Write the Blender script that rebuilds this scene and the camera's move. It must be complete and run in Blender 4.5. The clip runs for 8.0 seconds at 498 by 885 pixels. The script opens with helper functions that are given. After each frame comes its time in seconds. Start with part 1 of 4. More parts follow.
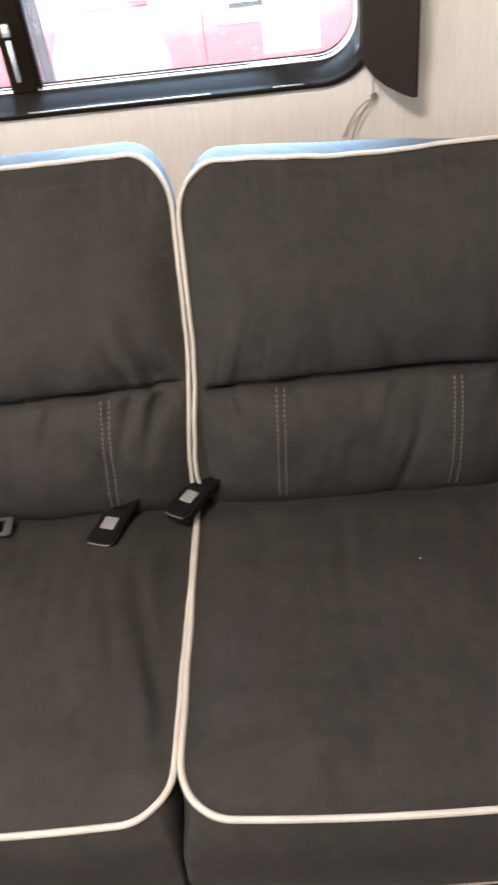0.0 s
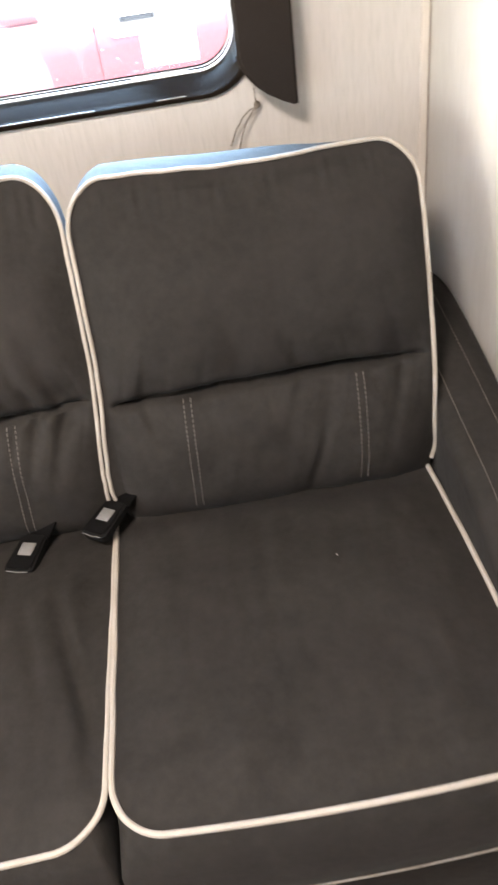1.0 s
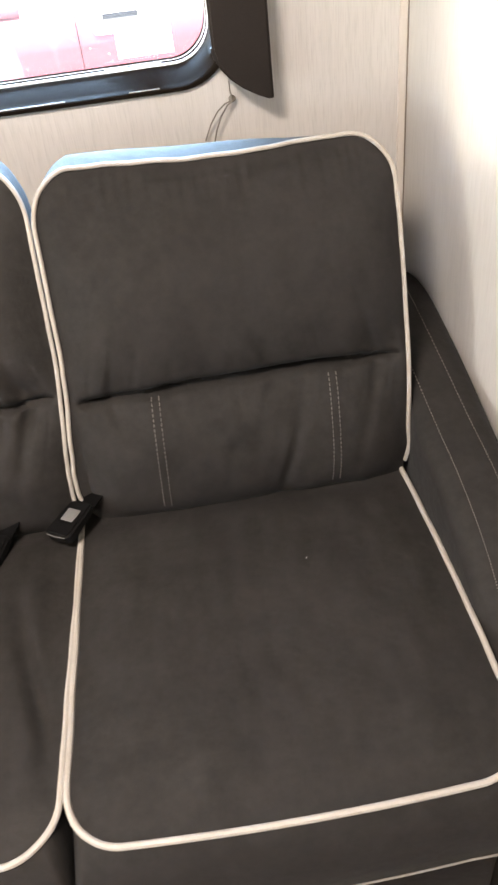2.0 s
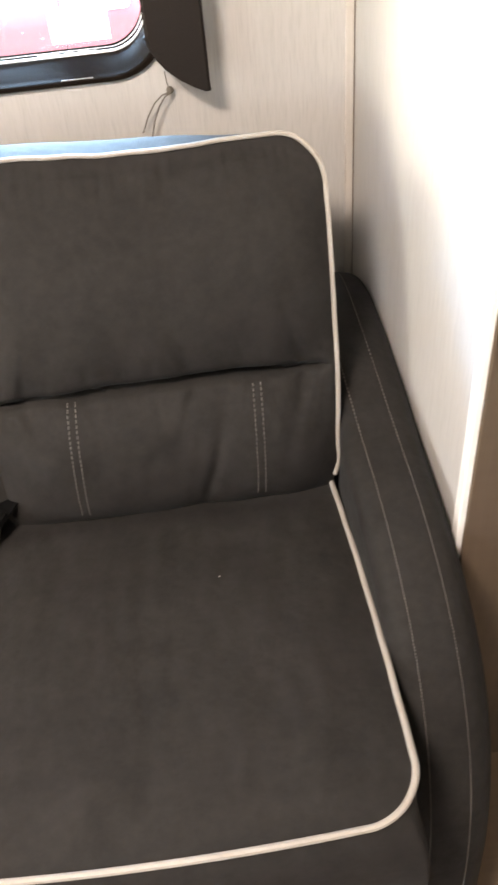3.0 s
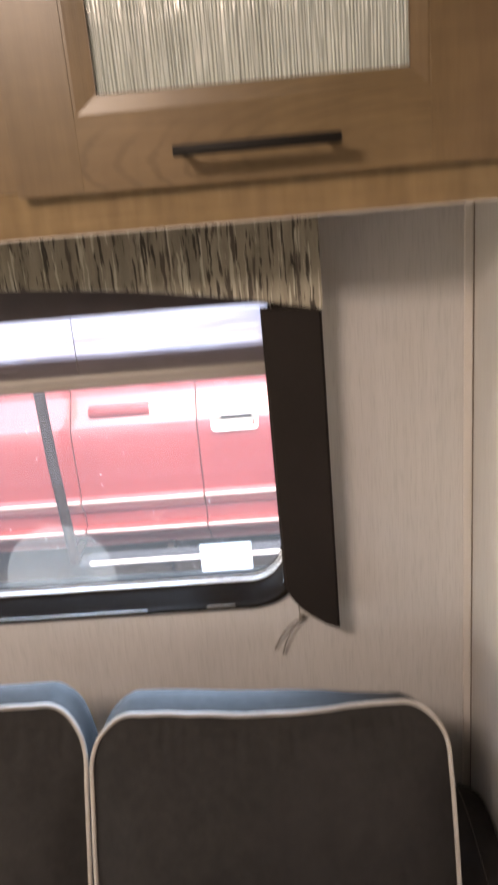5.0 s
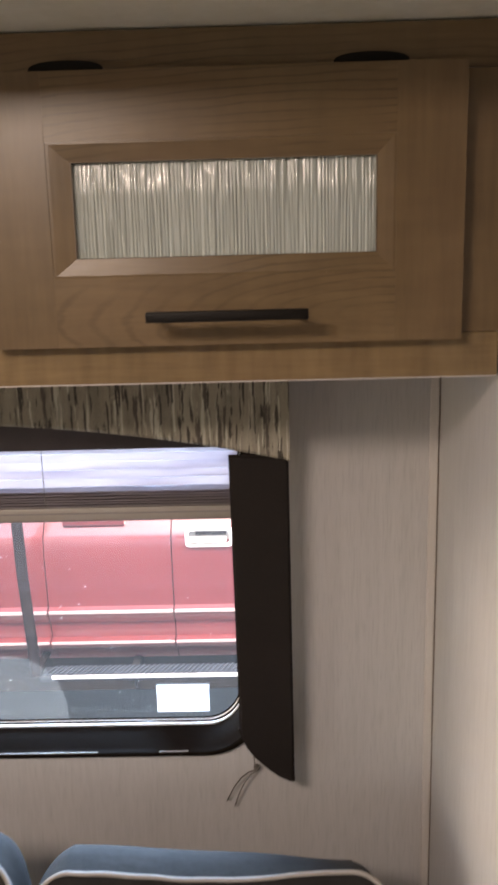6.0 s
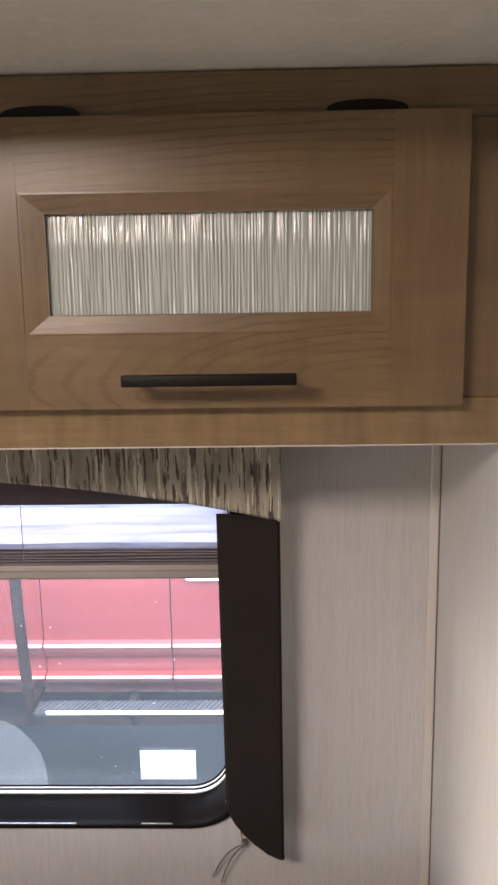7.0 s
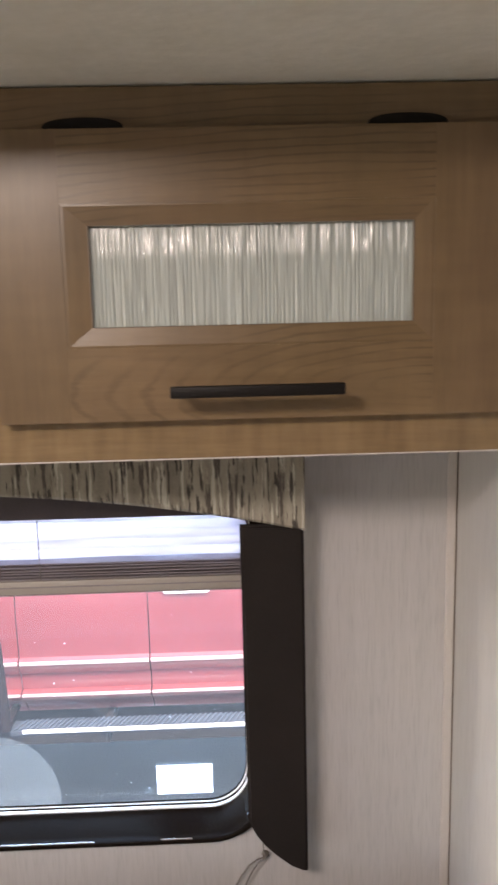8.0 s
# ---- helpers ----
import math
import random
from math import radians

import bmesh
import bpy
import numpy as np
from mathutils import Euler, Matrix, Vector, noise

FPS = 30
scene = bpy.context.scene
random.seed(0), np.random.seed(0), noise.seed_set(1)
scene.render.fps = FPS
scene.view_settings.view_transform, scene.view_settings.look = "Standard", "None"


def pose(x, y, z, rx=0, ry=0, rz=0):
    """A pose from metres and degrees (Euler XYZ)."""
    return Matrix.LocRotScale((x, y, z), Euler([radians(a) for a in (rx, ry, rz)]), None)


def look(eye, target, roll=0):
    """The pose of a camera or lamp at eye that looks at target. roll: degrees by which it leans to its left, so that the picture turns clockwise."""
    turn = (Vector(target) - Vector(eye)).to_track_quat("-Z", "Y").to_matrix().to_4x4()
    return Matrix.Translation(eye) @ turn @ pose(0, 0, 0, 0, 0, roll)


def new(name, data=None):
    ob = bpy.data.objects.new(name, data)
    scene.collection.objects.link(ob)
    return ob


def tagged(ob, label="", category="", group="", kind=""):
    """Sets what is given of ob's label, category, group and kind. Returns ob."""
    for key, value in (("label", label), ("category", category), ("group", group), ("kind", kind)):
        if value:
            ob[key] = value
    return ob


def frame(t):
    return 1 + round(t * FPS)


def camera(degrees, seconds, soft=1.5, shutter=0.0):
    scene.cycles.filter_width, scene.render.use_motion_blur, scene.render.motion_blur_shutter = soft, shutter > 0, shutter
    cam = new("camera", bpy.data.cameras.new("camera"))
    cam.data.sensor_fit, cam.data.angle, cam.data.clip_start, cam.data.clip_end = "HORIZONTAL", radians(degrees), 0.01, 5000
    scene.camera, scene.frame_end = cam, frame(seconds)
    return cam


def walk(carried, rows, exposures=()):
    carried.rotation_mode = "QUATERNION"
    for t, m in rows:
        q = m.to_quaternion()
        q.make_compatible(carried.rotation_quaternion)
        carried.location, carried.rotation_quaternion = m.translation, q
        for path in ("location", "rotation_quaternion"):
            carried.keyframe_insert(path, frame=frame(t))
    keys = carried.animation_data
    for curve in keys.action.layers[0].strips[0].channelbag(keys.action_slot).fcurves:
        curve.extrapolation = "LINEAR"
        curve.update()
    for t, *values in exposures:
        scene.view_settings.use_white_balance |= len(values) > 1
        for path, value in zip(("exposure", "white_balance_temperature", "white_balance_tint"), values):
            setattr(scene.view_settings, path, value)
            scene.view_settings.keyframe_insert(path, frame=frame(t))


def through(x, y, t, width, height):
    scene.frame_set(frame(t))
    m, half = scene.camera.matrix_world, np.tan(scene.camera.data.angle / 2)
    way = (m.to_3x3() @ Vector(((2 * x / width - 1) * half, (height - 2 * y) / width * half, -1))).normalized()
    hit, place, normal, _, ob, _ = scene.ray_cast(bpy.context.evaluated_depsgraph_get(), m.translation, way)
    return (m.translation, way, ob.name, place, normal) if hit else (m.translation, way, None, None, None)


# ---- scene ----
cam = camera(33.7, 8.0, soft=2.6, shutter=0.6)
PATH = [
    (0, (-0.157, -1.262, 1.312), (-0.273, 0.241, -0.003), -7.6),
    (0.5, (-0.133, -1.242, 1.299), (-0.164, 0.263, -0.018), -7.3),
    (1, (-0.12, -1.267, 1.315), (-0.085, 0.236, -0.004), -8.8),
    (1.2, (-0.125, -1.282, 1.314), (-0.057, 0.224, 0.0), -8.6),
    (2.5, (-0.056, -1.226, 1.284), (0.009, 0.272, -0.039), -6.4),
    (3, (0.008, -1.209, 1.284), (0.074, 0.266, -0.064), -5.7),
    (3.5, (0.046, -1.202, 1.306), (0.085, 0.298, -0.017), -6.6),
    (4, (0.048, -1.185, 1.344), (0.012, 0.425, 0.159), -8.3),
    (4.2, (0.046, -1.156, 1.398), (-0.026, 0.513, 0.295), -8.7),
    (4.5, (0.003, -1.154, 1.454), (-0.059, 0.662, 0.62), -7.0),
    (4.7, (-0.004, -1.134, 1.512), (-0.085, 0.715, 0.753), -6.4),
    (5.8, (0.008, -1.128, 1.621), (-0.038, 0.82, 1.171), -1.9),
    (6, (0.021, -1.122, 1.628), (-0.014, 0.831, 1.199), -1.5),
    (6.5, (0.04, -1.063, 1.654), (-0.001, 0.897, 1.258), -0.7),
    (7, (0.042, -1.053, 1.661), (-0.008, 0.91, 1.283), -0.9),
    (7.5, (0.031, -1.057, 1.656), (0.019, 0.909, 1.289), -1.1),
    (8, (-0.041, -1.055, 1.662), (0.016, 0.913, 1.308), -1.3),
]
EXPOSURES = [(0.0, 4.72, 7700, 12), (2.5, 4.70, 7800, 12), (3.6, 4.42, 8000, 13), (4.0, 4.12, 8300, 15), (4.4, 4.02, 9100, 19), (4.7, 3.82, 8800, 20), (6.0, 3.10, 8100, 19), (6.6, 3.34, 7700, 19), (8.0, 3.50, 7400, 18)]
walk(cam, [(t, look(eye, target, roll)) for t, eye, target, roll in PATH], exposures=EXPOSURES)

# ---- light ----
SUN_EL, SUN_AZ = 56.0, 164.0
world = bpy.data.worlds.new("sky")
scene.world = world
world.use_nodes = True
wn = world.node_tree
sky = wn.nodes.new("ShaderNodeTexSky")
sky.sky_type = "NISHITA"
sky.sun_disc = False
sky.sun_elevation, sky.sun_rotation = radians(SUN_EL), radians(SUN_AZ)
sky.air_density, sky.dust_density, sky.ozone_density = 1.0, 1.2, 1.5
wn.links.new(sky.outputs[0], wn.nodes["Background"].inputs[0])
wn.nodes["Background"].inputs[1].default_value = 0.15

sun_data = bpy.data.lights.new("sun", "SUN")
sun_data.energy, sun_data.angle, sun_data.color = 1.0, radians(2.0), (1.0, 0.94, 0.86)
sun = new("sun", sun_data)
sun_dir = Vector((math.sin(radians(SUN_AZ)) * math.cos(radians(SUN_EL)), math.cos(radians(SUN_AZ)) * math.cos(radians(SUN_EL)), math.sin(radians(SUN_EL))))
sun.matrix_world = look(sun_dir * 30, (0, 0, 0))


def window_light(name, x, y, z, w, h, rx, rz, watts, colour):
    """Daylight lamp for an opening, standing in it or hung unseen outside."""
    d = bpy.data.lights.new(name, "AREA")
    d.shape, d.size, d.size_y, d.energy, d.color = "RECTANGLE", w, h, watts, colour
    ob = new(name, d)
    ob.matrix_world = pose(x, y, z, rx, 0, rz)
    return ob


# assumed kitchen window across the aisle, out of view
window_light("window_light_kitchen", -2.70, -2.66, 1.40, 1.0, 0.62, 90, 180, 5.0, (0.98, 0.985, 0.95))
# unseen window added at the aisle's end, to brighten the end wall
window_light("added_light_rear", -3.57, -1.60, 1.35, 0.9, 0.62, 90, -90, 2.4, (1.0, 0.94, 0.84))
# roof vent, out of view, drawn towards the sofa to light the seat
window_light("window_light_roof_vent", -0.50, -1.36, 2.017, 0.35, 0.35, 0, 0, 2.45, (1.0, 0.925, 0.885))
# unseen lamp outside the sofa's window, standing in for sky under the gathered shade
sky_lamp = window_light("sky_lamp_outside", 0, 0, 0, 1.3, 0.28, 0, 0, 19.0, (0.34, 0.61, 1.0))
sky_lamp.matrix_world = look((-0.20, 1.00, 1.51), (-0.25, -0.25, 0.88))


# unseen lamp added beside the truck; it brightens the end wall through the window
side_fill = window_light("fill_lamp_outside", 0, 0, 0, 1.0, 0.6, 0, 0, 5.6, (1.0, 0.93, 0.82))
side_fill.matrix_world = look((-2.05, 1.20, 1.09), (0.26, -0.30, 1.02))


# ---- materials ----
def nodes_of(name):
    m = bpy.data.materials.new(name)
    m.use_nodes = True
    return m, m.node_tree, m.node_tree.nodes["Principled BSDF"]


def add(nt, kind, **values):
    n = nt.nodes.new(kind)
    for key, value in values.items():
        n.inputs[key].default_value = value
    return n


def coords(nt, scale=(1, 1, 1), turn=(0, 0, 0)):
    tc = nt.nodes.new("ShaderNodeTexCoord")
    mp = nt.nodes.new("ShaderNodeMapping")
    mp.inputs["Scale"].default_value = scale
    mp.inputs["Rotation"].default_value = turn
    nt.links.new(tc.outputs["Object"], mp.inputs[0])
    return mp.outputs[0]


def mixed(nt, fac, a, b):
    mx = nt.nodes.new("ShaderNodeMix")
    mx.data_type = "RGBA"
    if isinstance(fac, float):
        mx.inputs[0].default_value = fac
    else:
        nt.links.new(fac, mx.inputs[0])
    for socket, value in ((mx.inputs[6], a), (mx.inputs[7], b)):
        if isinstance(value, tuple):
            socket.default_value = (*value, 1)
        else:
            nt.links.new(value, socket)
    return mx.outputs[2]


def noise_at(nt, vec, scale, detail=4.0, rough=0.55, lo=0.3, hi=0.7):
    n = add(nt, "ShaderNodeTexNoise", Scale=scale, Detail=detail, Roughness=rough)
    nt.links.new(vec, n.inputs["Vector"])
    r = nt.nodes.new("ShaderNodeMapRange")
    r.inputs[1].default_value, r.inputs[2].default_value = lo, hi
    nt.links.new(n.outputs["Fac"], r.inputs[0])
    return r.outputs[0]


def bumped(nt, bsdf, height, strength, distance):
    b = add(nt, "ShaderNodeBump", Strength=strength, Distance=distance)
    nt.links.new(height, b.inputs["Height"])
    nt.links.new(b.outputs[0], bsdf.inputs["Normal"])
    return b


def surface(name, light, dark, rough=0.6, big=3.0, fine=60.0, stretch=(1, 1, 1), grain=0.35, bump=0.25, depth=0.001, metallic=0.0, coat=0.0, spec=0.5, sheen=0.0):
    """Two-scale mottled surface with a fine relief."""
    m, nt, b = nodes_of(name)
    v = coords(nt, stretch)
    large = noise_at(nt, v, big)
    small = noise_at(nt, v, fine, 6.0)
    mid = tuple((p + q) / 2 for p, q in zip(light, dark))
    c1 = mixed(nt, large, dark, light)
    c2 = mixed(nt, small, dark, light)
    nt.links.new(mixed(nt, grain, c1, c2), b.inputs["Base Color"])
    b.inputs["Roughness"].default_value = rough
    b.inputs["Metallic"].default_value = metallic
    b.inputs["Specular IOR Level"].default_value = spec
    b.inputs["Coat Weight"].default_value = coat
    if sheen:
        b.inputs["Sheen Weight"].default_value = sheen
        b.inputs["Sheen Roughness"].default_value = 0.4
        b.inputs["Sheen Tint"].default_value = (*mid, 1)
    bumped(nt, b, small, bump, depth)
    return m


def suede(name, light, dark):
    """Brushed microfibre: blotches where the nap lies another way, and a fine grain."""
    m, nt, b = nodes_of(name)
    v = coords(nt)
    blot = noise_at(nt, v, 24.0, 5.0, 0.6, 0.35, 0.67)
    cloud = noise_at(nt, v, 5.0, 3.0, 0.5, 0.32, 0.70)
    smear = noise_at(nt, coords(nt, (14, 14, 5)), 1.6, 3.0, 0.5, 0.35, 0.7)
    nap = noise_at(nt, v, 900.0, 2.0)
    c = mixed(nt, blot, dark, light)
    c = mixed(nt, 0.45, c, mixed(nt, cloud, dark, light))
    c = mixed(nt, 0.2, c, mixed(nt, smear, dark, light))
    c = mixed(nt, 0.30, c, mixed(nt, noise_at(nt, v, 85.0, 4.0, 0.6, 0.35, 0.65), dark, light))
    c = mixed(nt, 0.10, c, mixed(nt, nap, tuple(0.6 * x for x in dark), tuple(1.3 * x for x in light)))
    nt.links.new(c, b.inputs["Base Color"])
    b.inputs["Roughness"].default_value = 0.8
    b.inputs["Specular IOR Level"].default_value = 0.15
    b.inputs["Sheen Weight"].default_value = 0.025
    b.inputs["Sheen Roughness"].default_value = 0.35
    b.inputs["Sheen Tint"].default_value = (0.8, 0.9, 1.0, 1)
    h = nt.nodes.new("ShaderNodeMath")
    h.operation = "MULTIPLY_ADD"
    nt.links.new(nap, h.inputs[0])
    h.inputs[1].default_value = 0.12
    nt.links.new(noise_at(nt, v, 26.0, 3.0), h.inputs[2])
    bumped(nt, b, h.outputs[0], 0.25, 0.004)
    return m


def wood(name, light, dark, along="x", rough=0.30, scale=1.0, flame=0.15, figured=False):
    """Wood-print laminate with long grain, cathedral figures and blotches."""
    m, nt, b = nodes_of(name)
    s = {"x": (1.2, 14, 14), "z": (14, 14, 1.2)}[along]
    v = coords(nt, tuple(scale * k for k in s))
    warp = add(nt, "ShaderNodeTexNoise", Scale=1.1, Detail=3.0)
    nt.links.new(v, warp.inputs["Vector"])
    vv = nt.nodes.new("ShaderNodeVectorMath")
    vv.operation = "MULTIPLY_ADD"
    nt.links.new(warp.outputs["Color"], vv.inputs[0])
    vv.inputs[1].default_value = (0.9, 0.9, 0.9)
    nt.links.new(v, vv.inputs[2])
    rings = add(nt, "ShaderNodeTexWave", Scale=1.1, Distortion=8.0, Detail=3.0)
    rings.bands_direction = "Z" if along == "x" else "X"
    nt.links.new(vv.outputs[0], rings.inputs["Vector"])
    plain = noise_at(nt, vv.outputs[0], 1.4, 5.0, 0.6, 0.3, 0.7)
    blend = nt.nodes.new("ShaderNodeMix")
    blend.inputs[0].default_value = 0.30
    nt.links.new(plain, blend.inputs[2])
    nt.links.new(rings.outputs["Fac"], blend.inputs[3])
    figure = blend.outputs[0]
    pores = noise_at(nt, coords(nt, tuple(scale * k * 9 for k in s)), 1.8, 4.0, 0.6, 0.35, 0.75)
    blotch = noise_at(nt, coords(nt, (9, 9, 13)), 1.0, 4.0, 0.55, 0.3, 0.7)
    c = mixed(nt, figure, dark, light)
    c = mixed(nt, 0.5, c, mixed(nt, blotch, dark, light))
    # rosier patches, and a flame that ripples across the grain
    rosy = noise_at(nt, coords(nt, (6, 6, 8) if along == "x" else (8, 6, 5), (0, 0, 0.4)), 1.0, 3.0, 0.5, 0.40, 0.66)
    c = mixed(nt, rosy, c, mixed(nt, 0.5, c, (light[0] * 0.84, light[1] * 0.75, light[2] * 0.80)))
    ripple = noise_at(nt, coords(nt, (55, 20, 9) if along == "x" else (9, 20, 55)), 1.0, 3.0, 0.55, 0.3, 0.7)
    c = mixed(nt, flame, c, mixed(nt, ripple, dark, tuple(1.15 * k for k in light)))
    if figured:
        # pointed cathedral rings, fading in and out
        mp = nt.nodes.new("ShaderNodeMapping")
        mp.inputs["Scale"].default_value = (4.2, 0, 17)
        mp.inputs["Location"].default_value = (-0.62, 0, -26.75)
        nt.links.new(nt.nodes.new("ShaderNodeTexCoord").outputs["Object"], mp.inputs[0])
        peaks = add(nt, "ShaderNodeTexWave", Scale=2.4, Distortion=4.5, Detail=4.0)
        peaks.wave_type, peaks.rings_direction = "RINGS", "SPHERICAL"
        nt.links.new(mp.outputs[0], peaks.inputs["Vector"])
        line = nt.nodes.new("ShaderNodeMapRange")
        line.inputs[1].default_value, line.inputs[2].default_value = 0.72, 1.0
        line.inputs[4].default_value = 0.55
        nt.links.new(peaks.outputs["Fac"], line.inputs[0])
        fade = nt.nodes.new("ShaderNodeMath")
        fade.operation = "MULTIPLY"
        nt.links.new(line.outputs[0], fade.inputs[0])
        nt.links.new(noise_at(nt, coords(nt, (7, 7, 12)), 1.0, 2.0, 0.5, 0.38, 0.58), fade.inputs[1])
        c = mixed(nt, fade.outputs[0], c, tuple(0.7 * k for k in dark))
    c = mixed(nt, 0.16, c, mixed(nt, pores, tuple(0.6 * k for k in dark), light))
    oi = nt.nodes.new("ShaderNodeObjectInfo")
    tone = nt.nodes.new("ShaderNodeMapRange")
    tone.inputs[3].default_value, tone.inputs[4].default_value = 0.97, 1.03
    nt.links.new(oi.outputs["Random"], tone.inputs[0])
    hsv = nt.nodes.new("ShaderNodeHueSaturation")
    nt.links.new(tone.outputs[0], hsv.inputs["Value"])
    nt.links.new(c, hsv.inputs["Color"])
    nt.links.new(hsv.outputs[0], b.inputs["Base Color"])
    b.inputs["Roughness"].default_value = rough
    bumped(nt, b, pores, 0.12, 0.0006)
    return m


def linen(name, light, dark, along=(120, 120, 4.5)):
    """Vinyl wall covering with a fine, streaky linen print."""
    m, nt, b = nodes_of(name)
    up = noise_at(nt, coords(nt, along), 1.0, 5.0, 0.65, 0.3, 0.7)
    across = noise_at(nt, coords(nt, (9, 9, 220)), 1.0, 4.0, 0.6, 0.3, 0.7)
    cloud = noise_at(nt, coords(nt, (2.5, 2.5, 2.5)), 1.0, 3.0)
    mid = tuple((p + q) / 2 for p, q in zip(light, dark))
    c = mixed(nt, 0.5, mixed(nt, up, dark, light), mid)
    c = mixed(nt, 0.08, c, mixed(nt, across, dark, light))
    c = mixed(nt, 0.30, c, mixed(nt, cloud, dark, light))
    fibre = noise_at(nt, coords(nt, (480, 480, 26)), 1.0, 3.0, 0.55, 0.48, 0.76)
    c = mixed(nt, fibre, c, mixed(nt, 0.34, c, tuple(0.68 * k for k in dark)))
    nt.links.new(c, b.inputs["Base Color"])
    b.inputs["Roughness"].default_value = 0.5
    b.inputs["Specular IOR Level"].default_value = 0.35
    bumped(nt, b, up, 0.07, 0.0006)
    return m


def streaked_fabric(name):
    """Valance cloth: vertical drips of cream, taupe and dark brown."""
    m, nt, b = nodes_of(name)
    wob = add(nt, "ShaderNodeTexNoise", Scale=60.0, Detail=3.0)
    nt.links.new(coords(nt), wob.inputs["Vector"])

    def drips(scale, shift, lo, hi, detail=2.0):
        """Mask of upright runs with ragged edges."""
        mp = nt.nodes.new("ShaderNodeMapping")
        mp.inputs["Scale"].default_value = scale
        mp.inputs["Location"].default_value = shift
        nt.links.new(nt.nodes.new("ShaderNodeTexCoord").outputs["Object"], mp.inputs[0])
        vv = nt.nodes.new("ShaderNodeVectorMath")
        vv.operation = "MULTIPLY_ADD"
        nt.links.new(wob.outputs["Color"], vv.inputs[0])
        vv.inputs[1].default_value = (0.45, 0.45, 0.3)
        nt.links.new(mp.outputs[0], vv.inputs[2])
        return noise_at(nt, vv.outputs[0], 1.0, detail, 0.55, lo, hi)

    c = mixed(nt, drips((60, 0, 5), (0, 3, 0), 0.32, 0.68, 4.0), (0.170, 0.152, 0.120), (0.32, 0.295, 0.236))
    c = mixed(nt, drips((105, 0, 10), (7, 11, 3), 0.57, 0.63), c, (0.055, 0.044, 0.036))
    c = mixed(nt, drips((180, 0, 10), (31, 5, 9), 0.585, 0.63), c, (0.46, 0.44, 0.365))
    c = mixed(nt, drips((230, 0, 20), (17, 23, 1), 0.59, 0.63), c, (0.018, 0.013, 0.010))
    weave = noise_at(nt, coords(nt, (900, 900, 900)), 1.0, 2.0)
    nt.links.new(mixed(nt, 0.12, c, mixed(nt, weave, (0.05, 0.04, 0.03), (0.5, 0.46, 0.38))), b.inputs["Base Color"])
    b.inputs["Roughness"].default_value = 0.8
    bumped(nt, b, weave, 0.3, 0.0006)
    return m


def glass(name, tint=(1, 1, 1), haze=0.0):
    """Single pane: passes light straight, mirrors a little of the room, and carries a faint veil."""
    m, nt, b = nodes_of(name)
    nt.nodes.remove(b)
    tr = nt.nodes.new("ShaderNodeBsdfTransparent")
    tr.inputs[0].default_value = (*tint, 1)
    gl = nt.nodes.new("ShaderNodeBsdfGlossy")
    gl.inputs["Roughness"].default_value = 0.02
    fr = nt.nodes.new("ShaderNodeFresnel")
    fr.inputs[0].default_value = 1.45
    mx = nt.nodes.new("ShaderNodeMixShader")
    nt.links.new(fr.outputs[0], mx.inputs[0])
    nt.links.new(tr.outputs[0], mx.inputs[1])
    nt.links.new(gl.outputs[0], mx.inputs[2])
    # thin veil that paints in glare as well as dust
    veil = nt.nodes.new("ShaderNodeBsdfTranslucent")
    veil.inputs[0].default_value = (0.95, 0.86, 0.78, 1)
    hz = nt.nodes.new("ShaderNodeMixShader")
    hz.inputs[0].default_value = haze
    nt.links.new(mx.outputs[0], hz.inputs[1])
    nt.links.new(veil.outputs[0], hz.inputs[2])
    nt.links.new(hz.outputs[0], nt.nodes["Material Output"].inputs[0])
    return m


def translucent(name, colour, through=0.5, streak=None):
    m, nt, b = nodes_of(name)
    b.inputs["Base Color"].default_value = (*colour, 1)
    b.inputs["Roughness"].default_value = 0.7
    ts = nt.nodes.new("ShaderNodeBsdfTranslucent")
    ts.inputs[0].default_value = (*colour, 1)
    if streak:
        # uneven daylight through the shade, painted in as long bands
        bands = noise_at(nt, coords(nt, (5, 0, 75)), 1.0, 2.0, 0.5, 0.42, 0.68)
        nt.links.new(mixed(nt, bands, colour, streak), ts.inputs[0])
    mx = nt.nodes.new("ShaderNodeMixShader")
    mx.inputs[0].default_value = through
    nt.links.new(b.outputs[0], mx.inputs[1])
    nt.links.new(ts.outputs[0], mx.inputs[2])
    nt.links.new(mx.outputs[0], nt.nodes["Material Output"].inputs[0])
    return m


def mirrored_patch(name):
    """Pale film painted in for a reflection on glass; it catches the daylight behind it."""
    m, nt, b = nodes_of(name)
    nt.nodes.remove(b)
    ts = nt.nodes.new("ShaderNodeBsdfTranslucent")
    ts.inputs[0].default_value = (0.80, 0.66, 0.54, 1)
    tr = nt.nodes.new("ShaderNodeBsdfTransparent")
    k = nt.nodes.new("ShaderNodeMath")
    k.operation = "MULTIPLY"
    nt.links.new(noise_at(nt, coords(nt), 14.0, 3.0, 0.5, -0.9, 1.2), k.inputs[0])
    k.inputs[1].default_value = 0.06
    mx = nt.nodes.new("ShaderNodeMixShader")
    nt.links.new(k.outputs[0], mx.inputs[0])
    nt.links.new(tr.outputs[0], mx.inputs[1])
    nt.links.new(ts.outputs[0], mx.inputs[2])
    nt.links.new(mx.outputs[0], nt.nodes["Material Output"].inputs[0])
    return m


